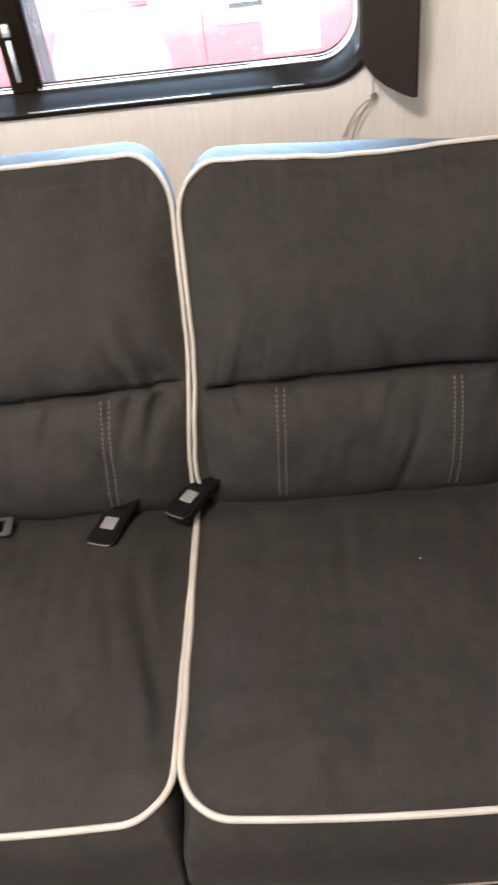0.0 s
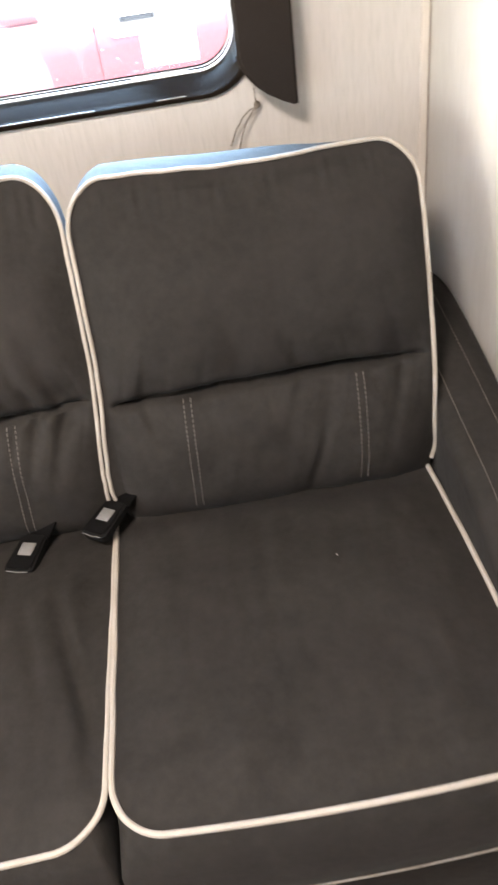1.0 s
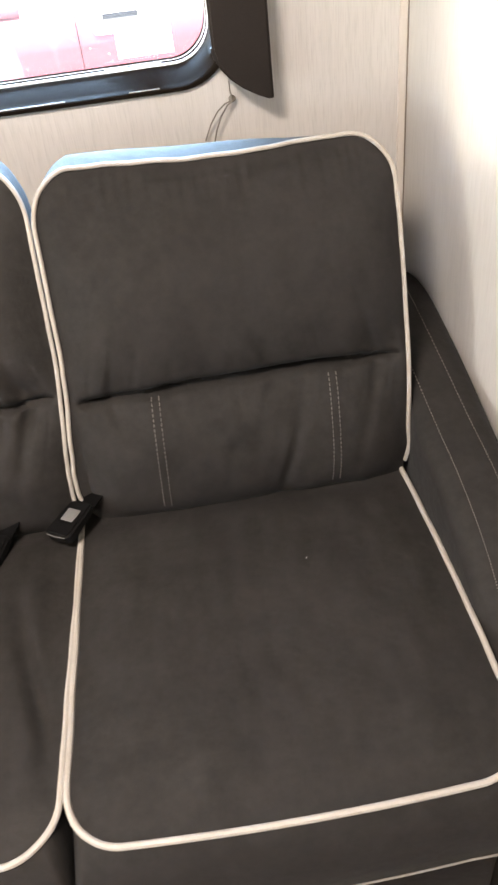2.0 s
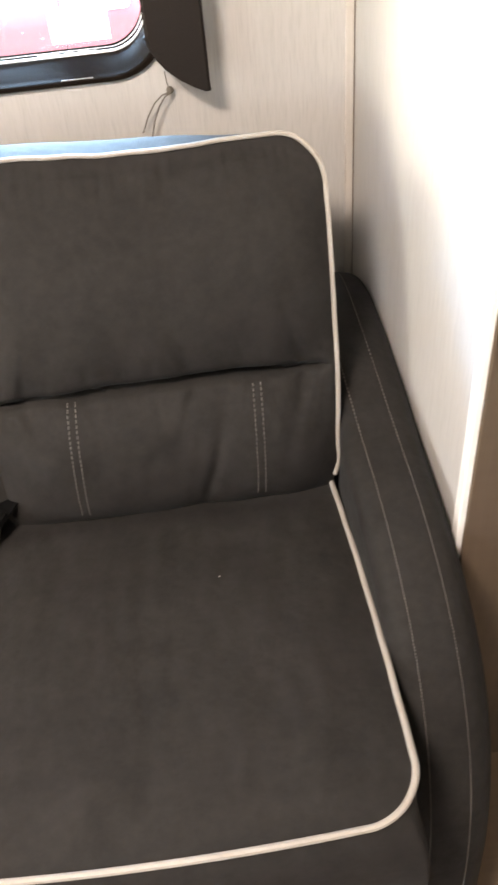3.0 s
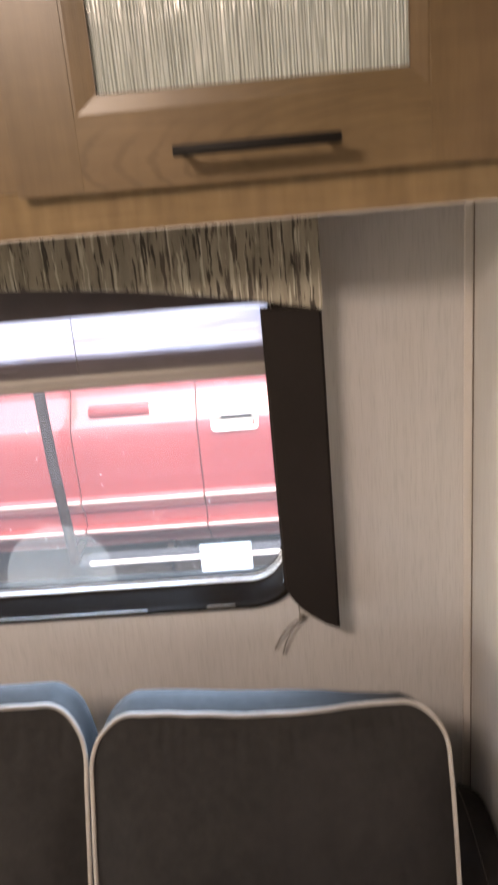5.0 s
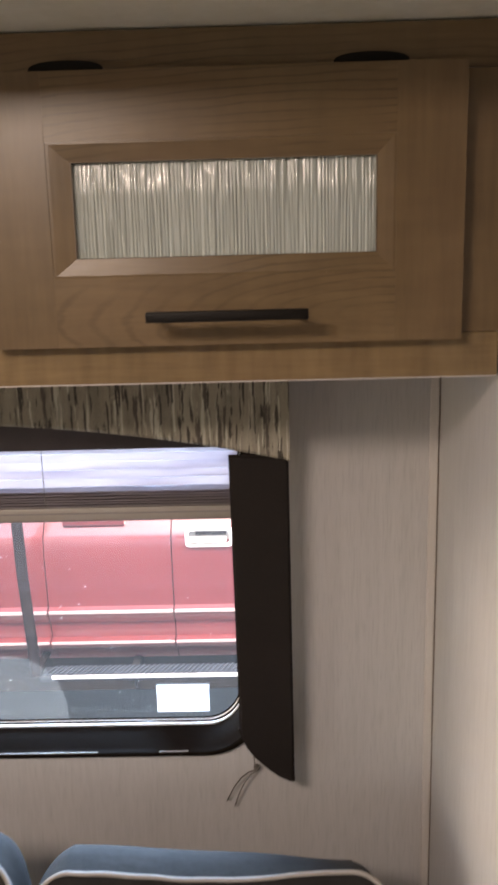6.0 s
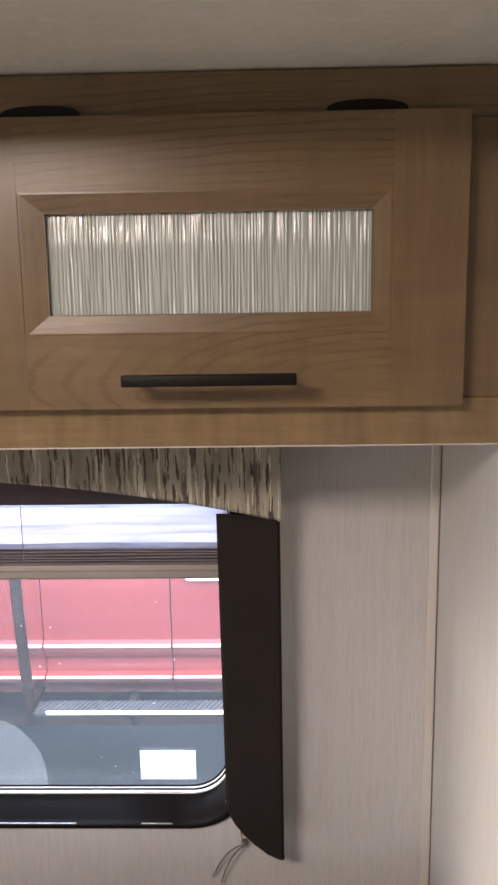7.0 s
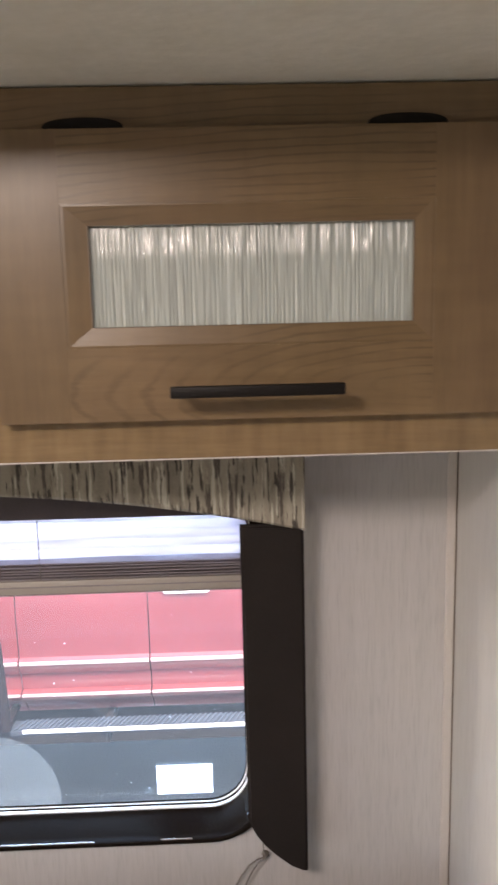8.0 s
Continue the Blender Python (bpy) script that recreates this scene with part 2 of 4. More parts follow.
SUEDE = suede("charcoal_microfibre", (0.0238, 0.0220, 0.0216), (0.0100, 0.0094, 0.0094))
PIPING = surface("cream_piping", (0.335, 0.314, 0.292), (0.25, 0.234, 0.217), 0.6, 20, 400, grain=0.4, bump=0.3)
STITCH = surface("grey_thread", (0.12, 0.115, 0.110), (0.075, 0.071, 0.068), 0.8, 200, 900)
WALLS = linen("linen_wallboard", (0.528, 0.513, 0.502), (0.407, 0.394, 0.384))
TRIM = surface("pale_trim", (0.54, 0.505, 0.475), (0.48, 0.45, 0.42), 0.4, 4, 120)
WHITE = surface("white_edge_strip", (0.86, 0.86, 0.86), (0.78, 0.77, 0.76), 0.3, 4, 120)
CEIL = surface("embossed_ceiling_vinyl", (0.95, 0.965, 0.875), (0.82, 0.84, 0.745), 0.5, 18, 75, (1, 1, 1), 0.35, 0.17, 0.002)
MAPLE = wood("maple_laminate", (0.200, 0.135, 0.069), (0.100, 0.065, 0.0315), "x", 0.33, figured=True)
MAPLE_UP = wood("maple_laminate_upright", (0.196, 0.131, 0.067), (0.097, 0.0625, 0.0305), "z", 0.33)
# flame figure, with light from below put into a paler tone
MAPLE_FLAME = wood("lit_flame_maple_laminate", (0.245, 0.170, 0.088), (0.128, 0.084, 0.042), "x", 0.24, flame=0.45)
FASCIA = wood("slide_fascia_laminate", (0.132, 0.100, 0.073), (0.072, 0.053, 0.039), "z", 0.45, 0.5)
BRONZE = surface("oil_rubbed_bronze", (0.011, 0.009, 0.008), (0.006, 0.005, 0.0045), 0.5, 20, 300, spec=0.15)
BEZEL = surface("black_window_plastic", (0.0105, 0.0072, 0.0050), (0.0065, 0.0044, 0.0032), 0.70, 6, 300, bump=0.05, spec=0.05)
LEG = surface("dark_brown_vinyl", (0.019, 0.0148, 0.0136), (0.012, 0.0095, 0.0088), 0.65, 8, 350, bump=0.10, spec=0.12)
VALANCE = streaked_fabric("drip_stripe_cloth")
PANE = glass("window_glass", (0.93, 0.95, 0.96), 0.007)
ALU = surface("mill_aluminium", (0.72, 0.73, 0.75), (0.55, 0.56, 0.58), 0.25, 20, 400, metallic=0.9)
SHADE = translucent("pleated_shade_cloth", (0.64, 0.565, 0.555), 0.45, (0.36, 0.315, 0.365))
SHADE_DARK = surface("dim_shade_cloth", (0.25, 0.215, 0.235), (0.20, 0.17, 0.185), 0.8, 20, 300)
HEADRAIL = surface("plum_brown_headrail", (0.060, 0.048, 0.052), (0.042, 0.034, 0.037), 0.6, 20, 300)
FOLD = surface("creased_shade_edge", (0.255, 0.22, 0.245), (0.20, 0.175, 0.195), 0.8, 30, 300)
RAIL = surface("greige_shade_rail", (0.35, 0.32, 0.29), (0.29, 0.265, 0.24), 0.4, 6, 300)
PAPER = translucent("white_paper_label", (0.88, 0.88, 0.88), 0.55)
BLACK = surface("black_plastic", (0.0050, 0.0050, 0.0056), (0.0036, 0.0036, 0.0038), 0.55, 20, 300, bump=0.1, spec=0.05)
WEBBING = surface("black_webbing", (0.0042, 0.0042, 0.0046), (0.0026, 0.0026, 0.0028), 0.9, 60, 700, (1, 1, 1), 0.5, 0.6, spec=0.03)
BUTTON = surface("grey_button", (0.135, 0.136, 0.14), (0.105, 0.105, 0.108), 0.45, 40, 300)
CORD = surface("grey_cord", (0.17, 0.15, 0.13), (0.10, 0.09, 0.08), 0.8, 60, 500)
RAIN = surface("rain_glass_resin", (0.41, 0.46, 0.43), (0.24, 0.268, 0.25), 0.30, 60, 130, (3.2, 3.2, 0.05), 0.6, 0.10, 0.0006, spec=0.8, coat=0.25)
REFLECTION = mirrored_patch("reflection_film")
FLOOR = wood("floor_vinyl", (0.24, 0.18, 0.125), (0.14, 0.10, 0.065), "x", 0.45, 0.5)
TRUCK = surface("red_car_paint", (0.20, 0.040, 0.043), (0.165, 0.032, 0.035), 0.28, 1.5, 40, grain=0.2, bump=0.03, coat=1.0)
GAP = surface("dark_gap", (0.016, 0.012, 0.012), (0.010, 0.008, 0.008), 0.8)
SEAM = surface("brown_seam_and_shade", (0.24, 0.19, 0.155), (0.17, 0.135, 0.11), 0.7)
STITCH_DIM = surface("dull_thread", (0.17, 0.16, 0.15), (0.11, 0.103, 0.095), 0.8, 200, 900)
CHROME = surface("chrome", (0.80, 0.80, 0.80), (0.70, 0.70, 0.70), 0.30, 10, 100, metallic=1.0, bump=0.02)
CREASE_LIGHT = surface("crease_light_paint", (0.50, 0.38, 0.37), (0.42, 0.32, 0.31), 0.3, 3, 60, bump=0.03)
TYRE = surface("tyre_rubber", (0.028, 0.028, 0.028), (0.018, 0.018, 0.018), 0.8, 12, 150)
TINT = glass("truck_glass", (0.82, 0.86, 0.84))
ASPHALT = surface("asphalt", (0.155, 0.158, 0.162), (0.090, 0.092, 0.095), 0.9, 0.8, 60, bump=0.6, depth=0.006)
STEEL = surface("grey_step_grating", (0.050, 0.058, 0.070), (0.032, 0.038, 0.048), 0.9, 6, 150, spec=0.1)
TREAD = surface("worn_tread_ribs", (0.068, 0.080, 0.098), (0.045, 0.054, 0.068), 0.8, 6, 150, spec=0.2)
YELLOW = surface("yellow_rubber", (0.72, 0.50, 0.06), (0.60, 0.40, 0.04), 0.6, 8, 80)
HOSE = surface("black_rubber_hose", (0.022, 0.014, 0.014), (0.014, 0.009, 0.009), 0.9, 8, 120, spec=0.1)
RV_SKIN = surface("white_fibreglass", (0.80, 0.80, 0.79), (0.72, 0.72, 0.71), 0.35, 1.2, 60)
LEAF = surface("tree_leaves", (0.20, 0.26, 0.07), (0.11, 0.16, 0.04), 0.6, 0.6, 6)
BARK = surface("bark", (0.12, 0.09, 0.06), (0.06, 0.045, 0.03), 0.9, 6, 40)


# ---- building blocks ----
def mesh_of(name, bm, material, smooth=False):
    me = bpy.data.meshes.new(name)
    bmesh.ops.recalc_face_normals(bm, faces=bm.faces)
    bm.to_mesh(me)
    bm.free()
    me.materials.append(material)
    if smooth:
        for p in me.polygons:
            p.use_smooth = True
        me.set_sharp_from_angle(angle=radians(42))
    return me


def part(name, bm, material, parent, label="", smooth=False):
    ob = new(name, mesh_of(name, bm, material, smooth))
    ob.parent = parent
    return tagged(ob, label)


def thing(name, label, category, group="", kind="", at=(0, 0, 0)):
    ob = new(name)
    ob.empty_display_size = 0.05
    ob.location = at
    return tagged(ob, label, category, group, kind)


def solid(name, bm, material, label, category, kind="", smooth=False, group=""):
    return tagged(new(name, mesh_of(name, bm, material, smooth)), label, category, group, kind)


def box(x0, x1, y0, y1, z0, z1, bevel=0.0, seg=2, bm=None):
    """A box between two corners, its edges rounded by bevel."""
    own = bmesh.new()
    bmesh.ops.create_cube(own, size=1)
    for v in own.verts:
        v.co = Vector(((x0 + x1) / 2 + v.co.x * (x1 - x0), (y0 + y1) / 2 + v.co.y * (y1 - y0), (z0 + z1) / 2 + v.co.z * (z1 - z0)))
    if bevel:
        bmesh.ops.bevel(own, geom=list(own.edges), offset=bevel, segments=seg, affect="EDGES", profile=0.5)
    if bm is None:
        return own
    tmp = bpy.data.meshes.new("tmp")
    own.to_mesh(tmp)
    own.free()
    bm.from_mesh(tmp)
    bpy.data.meshes.remove(tmp)
    return bm


def tube(points, radius, sides=8, closed=False, bm=None):
    """A round tube along points."""
    bm = bm or bmesh.new()
    pts = [Vector(p) for p in points]
    n = len(pts)
    rings, up = [], Vector((0.13, 0.31, 0.94)).normalized()
    for i, p in enumerate(pts):
        a = pts[i - 1] if (i or closed) else pts[0]
        b = pts[(i + 1) % n] if (i < n - 1 or closed) else pts[-1]
        t = (b - a).normalized()
        u = up - t * up.dot(t)
        u = u.normalized() if u.length > 1e-4 else t.orthogonal().normalized()
        up = u
        w = t.cross(u)
        rings.append([bm.verts.new(p + radius * (math.cos(2 * math.pi * k / sides) * u + math.sin(2 * math.pi * k / sides) * w)) for k in range(sides)])
    for i in range(n if closed else n - 1):
        r, s = rings[i], rings[(i + 1) % n]
        for k in range(sides):
            bm.faces.new((r[k], r[(k + 1) % sides], s[(k + 1) % sides], s[k]))
    if not closed:
        bm.faces.new(rings[0][::-1])
        bm.faces.new(rings[-1])
    return bm


def sheet(rows, bm=None, closed=False):
    """A surface over rows of points, all rows of one length."""
    bm = bm or bmesh.new()
    grid = [[bm.verts.new(p) for p in row] for row in rows]
    for a, b in zip(grid, grid[1:]):
        for k in range(len(a) if closed else len(a) - 1):
            j = (k + 1) % len(a)
            bm.faces.new((a[k], a[j], b[j], b[k]))
    return bm


def prism(outline, y0, y1, bm=None):
    """An outline of (x, z) points, solid from y0 to y1."""
    bm = bm or bmesh.new()
    a = [bm.verts.new((x, y0, z)) for x, z in outline]
    b = [bm.verts.new((x, y1, z)) for x, z in outline]
    bm.faces.new(a)
    bm.faces.new(b[::-1])
    for k in range(len(a)):
        j = (k + 1) % len(a)
        bm.faces.new((a[k], b[k], b[j], a[j]))
    return bm


def rounded(x0, x1, z0, z1, r, n=8):
    """The outline of a rectangle with round corners."""
    out = []
    for cx, cz, a in ((x1 - r, z1 - r, 0), (x0 + r, z1 - r, 90), (x0 + r, z0 + r, 180), (x1 - r, z0 + r, 270)):
        for k in range(n + 1):
            t = radians(a + 90 * k / n)
            out.append((cx + r * math.cos(t), cz + r * math.sin(t)))
    return out


def ring(outer, inner, y0, y1, bm=None):
    """A frame between two outlines of one length, from y0 to y1."""
    bm = bm or bmesh.new()
    rows = [[bm.verts.new((x, y, z)) for x, z in o] for o, y in ((outer, y0), (inner, y0), (inner, y1), (outer, y1))]
    n = len(outer)
    for i in range(4):
        a, b = rows[i], rows[(i + 1) % 4]
        for k in range(n):
            j = (k + 1) % n
            bm.faces.new((a[k], a[j], b[j], b[k]))
    return bm


# ---- the slide-out: walls, floor, ceiling ----
WALL_Y, SIDE_X, CEIL_Z, FASCIA_Y = 0.010, 0.268, 1.851, -0.606
WIN = (-1.013, -0.014, 0.900, 1.455)
opening = rounded(*WIN, 0.062)
hole = [(x, z) for x, z in opening]


def around(outline, x0, x1, z0, z1):
    """The outline of the wall, point by point beside the outline of the hole."""
    cx, cz = (WIN[0] + WIN[1]) / 2, (WIN[2] + WIN[3]) / 2
    res, n = [], len(outline) // 4
    for q, (bx, bz) in enumerate(((x1, z1), (x0, z1), (x0, z0), (x1, z0))):
        for k in range(n):
            f = k / (n - 1)
            x, z = outline[q * n + k]
            if q in (0, 2):
                res.append((bx, z + (bz - z) * min(1, 2 * f)) if f <= 0.5 else (bx + (x - bx) * (2 * f - 1), bz))
            else:
                res.append((x + (bx - x) * min(1, 2 * f), bz) if f <= 0.5 else (bx, bz + (z - bz) * (2 * f - 1)))
    return res


solid("wall_north", ring(around(opening, -2.10, SIDE_X + 0.03, -0.06, CEIL_Z + 0.04), hole, WALL_Y, WALL_Y + 0.05), WALLS, "pale greige linen-print wallboard behind the sofa, with a window cut through", "wall", "structure")
solid("wall_east", box(SIDE_X, SIDE_X + 0.03, FASCIA_Y + 0.0195, WALL_Y - 0.001, -0.02, CEIL_Z + 0.04), WALLS, "pale linen-print end wall of the slide-out", "wall", "structure")
solid("wall_west", box(-2.13, -2.10, FASCIA_Y + 0.012, WALL_Y + 0.05, -0.02, CEIL_Z + 0.04), WALLS, "pale linen-print far end wall of the slide-out", "wall", "structure")
solid("ceiling", box(-2.10, SIDE_X - 0.001, FASCIA_Y, WALL_Y - 0.001, CEIL_Z, CEIL_Z + 0.03), CEIL, "off-white embossed vinyl ceiling of the slide-out", "ceiling", "structure")
VENT = (-0.68, -0.32, -1.54, -1.18)
bm = bmesh.new()
for x0, x1, y0, y1 in ((-3.6, VENT[0], -2.70, FASCIA_Y - 0.03), (VENT[1], 1.7, -2.70, FASCIA_Y - 0.03), (VENT[0], VENT[1], -2.70, VENT[2]), (VENT[0], VENT[1], VENT[3], FASCIA_Y - 0.03)):
    box(x0, x1, y0, y1, 2.02, 2.06, 0, 1, bm)
solid("ceiling_main", bm, CEIL, "off-white embossed vinyl ceiling over the aisle", "ceiling", "structure")
solid("floor", box(-3.6, 1.7, -2.70, WALL_Y + 0.05, -0.06, 0.0), FLOOR, "brown wood-print vinyl floor", "floor", "structure")

bm = bmesh.new()
box(SIDE_X + 0.002, 1.70, FASCIA_Y - 0.005, FASCIA_Y, 0.0, 2.02, 0.002, 1, bm)
box(-3.60, -2.102, FASCIA_Y - 0.028, FASCIA_Y, 0.0, 2.02, 0.002, 1, bm)
box(-2.10, SIDE_X, FASCIA_Y - 0.028, FASCIA_Y - 0.001, CEIL_Z + 0.004, 2.02, 0.002, 1, bm)
solid("trim_slide_fascia", bm, FASCIA, "brown wood-print fascia boards framing the slide-out", "trim", "structure")
solid("trim_slide_edge", box(SIDE_X - 0.004, SIDE_X + 0.012, FASCIA_Y + 0.001, FASCIA_Y + 0.019, 0.0, CEIL_Z - 0.001, 0.001, 1), WHITE, "white plastic edge strip along the end wall", "trim", "structure")
bm = bmesh.new()
box(SIDE_X - 0.0140, SIDE_X - 0.0015, WALL_Y - 0.0045, WALL_Y - 0.0005, 0.02, CEIL_Z - 0.002, 0.0012, 1, bm)
solid("trim_corner", bm, TRIM, "pale batten covering the wall corner joint", "trim", "structure")

solid("trim_joint", box(SIDE_X - 0.0011, SIDE_X - 0.0002, WALL_Y - 0.0048, WALL_Y - 0.0006, 0.02, CEIL_Z - 0.002), SEAM, "thin dark seam in the wall corner", "trim", "structure")

# the rest of the vehicle's shell: aisle walls with a kitchen window and an added end window
AISLE = -2.70
bm = bmesh.new()
for x0, x1, z0, z1 in ((-3.6, -3.23, 0, 2.02), (-3.23, -2.17, 0, 1.07), (-3.23, -2.17, 1.73, 2.02), (-2.17, 1.7, 0, 2.02)):
    box(x0, x1, AISLE - 0.04, AISLE, z0, z1, 0, 1, bm)
solid("wall_south", bm, WALLS, "pale linen-print wall across the aisle with a window opening", "wall", "structure")
solid("wall_aisle_east", box(1.70, 1.74, AISLE - 0.04, FASCIA_Y, 0, 2.06), WALLS, "pale linen-print end wall of the aisle", "wall", "structure")
bm = bmesh.new()
for y0, y1, z0, z1 in ((AISLE - 0.04, -2.08, 0, 2.06), (-2.08, -1.12, 0, 1.02), (-2.08, -1.12, 1.68, 2.06), (-1.12, FASCIA_Y, 0, 2.06)):
    box(-3.64, -3.60, y0, y1, z0, z1, 0, 1, bm)
solid("wall_aisle_west", bm, WALLS, "pale linen-print end wall of the aisle with an added window opening", "wall", "structure")


# ---- window ----
def build_window():
    w = thing("window_1", "black-framed sliding window with rounded corners and half-drawn shade", "window", kind="structure")
    x0, x1, z0, z1 = WIN
    # one moulded frame: a rounded lip on the wall, a groove, then a face that slopes back to the glass
    section = ((0.026, 0.8912, z1 + 0.034, 0.088, -0.0005), (0.0262, 0.8912, z1 + 0.034, 0.088, -0.0050), (0.0240, 0.8930, z1 + 0.032, 0.087, -0.0085), (0.0180, 0.8975, z1 + 0.026, 0.082, -0.0095),
               (0.0130, 0.8995, z1 + 0.018, 0.078, -0.0075), (0.0115, 0.8998, z1 + 0.016, 0.077, -0.0035), (-0.0012, 0.9030, z1 - 0.004, 0.064, 0.0010), (-0.0045, 0.9165, z1 - 0.007, 0.060, 0.0360), (-0.0062, 0.9195, z1 - 0.009, 0.058, 0.0420), (-0.0062, 0.9195, z1 - 0.009, 0.058, 0.0470))
    rows = []
    for d, zb, zt, r, y in section:
        rows.append([(x, WALL_Y + y, z) for x, z in rounded(x0 - d, x1 + d, zb, zt, r, 12)])
    part("window_frame", sheet(rows, closed=True), BEZEL, w, "black plastic frame that slopes back to the glass", True)
    # sill tracks; white on two of them paints in sky glint
    for k, (z, y, deep, mat) in enumerate(((0.9203, 0.0380, 0.0050, WHITE), (0.9222, 0.0436, 0.0010, BEZEL), (0.9226, 0.0448, 0.0034, WHITE), (0.9250, 0.0484, 0.0010, BEZEL))):
        d = 0.0066 + 0.0012 * k
        part("track_rail", ring(rounded(x0 + d - 0.004, x1 - d + 0.004, 0.912, z1 - 0.005, 0.061, 12), rounded(x0 + d, x1 - d, z, z1 - 0.010 - 0.001 * k, 0.057, 12), WALL_Y + y, WALL_Y + y + deep), mat, w, "thin sill track, its sky glint painted white" if mat is not BEZEL else "", True)
    mid = -0.518
    part("pane", box(x0 + 0.004, mid, WALL_Y + 0.050, WALL_Y + 0.053, z0 + 0.004, z1 - 0.018), PANE, w).visible_shadow = False
    part("pane", box(mid, x1 - 0.004, WALL_Y + 0.056, WALL_Y + 0.059, z0 + 0.004, z1 - 0.018), PANE, w).visible_shadow = False
    part("mullion", box(mid - 0.030, mid + 0.012, WALL_Y + 0.032, WALL_Y + 0.049, z0 + 0.0175, z1 - 0.012, 0.004), BEZEL, w, "black meeting rail of the sliding sash", True)
    part("glazing_strip", box(mid + 0.013, mid + 0.018, WALL_Y + 0.036, WALL_Y + 0.049, z0 + 0.0185, z1 - 0.016, 0.001, 1), BEZEL, w)
    part("latch", box(mid - 0.016, mid - 0.008, WALL_Y + 0.024, WALL_Y + 0.034, 0.935, 0.995, 0.002), ALU, w, "silver sash latch", True)
    part("latch", box(mid - 0.018, mid - 0.006, WALL_Y + 0.022, WALL_Y + 0.034, 0.999, 1.018, 0.002), ALU, w, "silver sash latch", True)
    # weep slots moulded into the bezel's lower lip
    for a, b in ((-0.52, -0.243), (-0.149, -0.104), (-0.90, -0.66)):
        part("weep_slot", box(a, b, WALL_Y - 0.0080, WALL_Y - 0.0060, 0.8990, 0.9008, 0.0006, 1), RAIL, w, "thin pale slot")
    part("weep_slot", box(x1 - 0.0005, x1 + 0.0015, WALL_Y - 0.0022, WALL_Y + 0.0005, 0.946, 1.05, 0.0006, 1), RAIL, w, "thin pale slot")
    # a curl of sealant squeezed out along the sill track
    part("sealant", tube([(-0.180 + 0.006 * k, WALL_Y + 0.0375, 0.9222 + 0.0016 * math.sin(1.9 * k) * math.exp(-((k - 7) / 3.5) ** 2)) for k in range(15)], 0.0009, 6), WHITE, w, "pale curl of sealant", True)
    return w


build_window()

label = thing("window_sticker", "small white paper label stuck on the window glass", "sticker")
part("paper", box(-0.157, -0.074, WALL_Y + 0.0545, WALL_Y + 0.0555, 0.9308, 0.9770), PAPER, label)



# round film painted where a pale reflection lies on the glass
bm = bmesh.new()
outline = [(-0.392 + 0.091 * math.cos(radians(a)), 0.929 + 0.100 * math.sin(radians(a))) for a in range(-20, 201, 6)]
front = [bm.verts.new((x, WALL_Y + 0.0602, max(z, 0.912))) for x, z in outline]
bm.faces.new(front)
solid("window_reflection", bm, REFLECTION, "pale round reflection painted on the window glass", "smear").visible_shadow = False

rnd = random.Random(11)
bm = bmesh.new()
for k in range(34):
    x, z, r = rnd.uniform(-0.50, -0.06), rnd.uniform(0.93, 1.22), rnd.uniform(0.0005, 0.0011)
    n0 = len(bm.verts)
    bmesh.ops.create_icosphere(bm, subdivisions=1, radius=r)
    bm.verts.ensure_lookup_table()
    for v in bm.verts[n0:]:
        v.co = Vector((x + v.co.x * rnd.uniform(1.0, 1.5), WALL_Y + 0.0596 + v.co.y * 0.4, z + v.co.z))
solid("dirt_specks", bm, WHITE, "tiny pale specks of dried dirt on the window glass", "specks", "stuff")


# ---- pleated shade ----
def build_shade():
    s = thing("pleated_shade", "white pleated window shade pulled up into a tight stack", "shade", at=(0, 0, 0))
    x0, x1 = -1.011, -0.0147
    part("headrail", box(x0, x1, WALL_Y - 0.004, WALL_Y + 0.034, 1.374, 1.440, 0.003), HEADRAIL, s, "dark headrail", True)

    def pleats(name, z0, z1, n, mat, label_):
        rows = []
        for k in range(2 * n + 1):
            z = z0 + (z1 - z0) * k / (2 * n)
            y = WALL_Y + (0.006 if k % 2 else 0.030)
            rows.append([(x0 + (x1 - x0) * i / 24, y + 0.0012 * math.sin(i * 1.7 + k), z + 0.0006 * math.sin(i * 0.9 + 2 * k)) for i in range(25)])
        bm = sheet(rows)
        part(name, bm, mat, s, label_)

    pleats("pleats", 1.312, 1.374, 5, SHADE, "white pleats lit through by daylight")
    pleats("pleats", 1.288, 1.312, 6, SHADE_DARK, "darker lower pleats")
    edges = bmesh.new()
    for k in range(6):
        z = 1.2902 + 0.0041 * k
        tube([(x0 + (x1 - x0) * i / 12, WALL_Y + 0.0022 + 0.0006 * math.sin(i + k), z + 0.0004 * math.sin(1.3 * i + 2 * k)) for i in range(13)], 0.0008, 5, bm=edges)
    part("pleat_edge", edges, FOLD, s, "paler creased fold edges", True)
    rail = part("bottom_rail", box(x0, x1, WALL_Y + 0.002, WALL_Y + 0.032, 1.266, 1.288, 0.004), RAIL, s, "greige bottom rail", True)
    part("groove", box(x0, x1, WALL_Y + 0.0012, WALL_Y + 0.0024, 1.2785, 1.2800), SHADE_DARK, rail)
    part("groove", box(x0, x1, WALL_Y + 0.0012, WALL_Y + 0.0024, 1.2682, 1.2694), SHADE_DARK, rail)
    for x in (-0.295, -0.72):
        part("cord", tube([(x, WALL_Y + 0.002, 1.372), (x, WALL_Y + 0.001, 1.33), (x, WALL_Y + 0.002, 1.29)], 0.0006, 5), CORD, s)


build_shade()


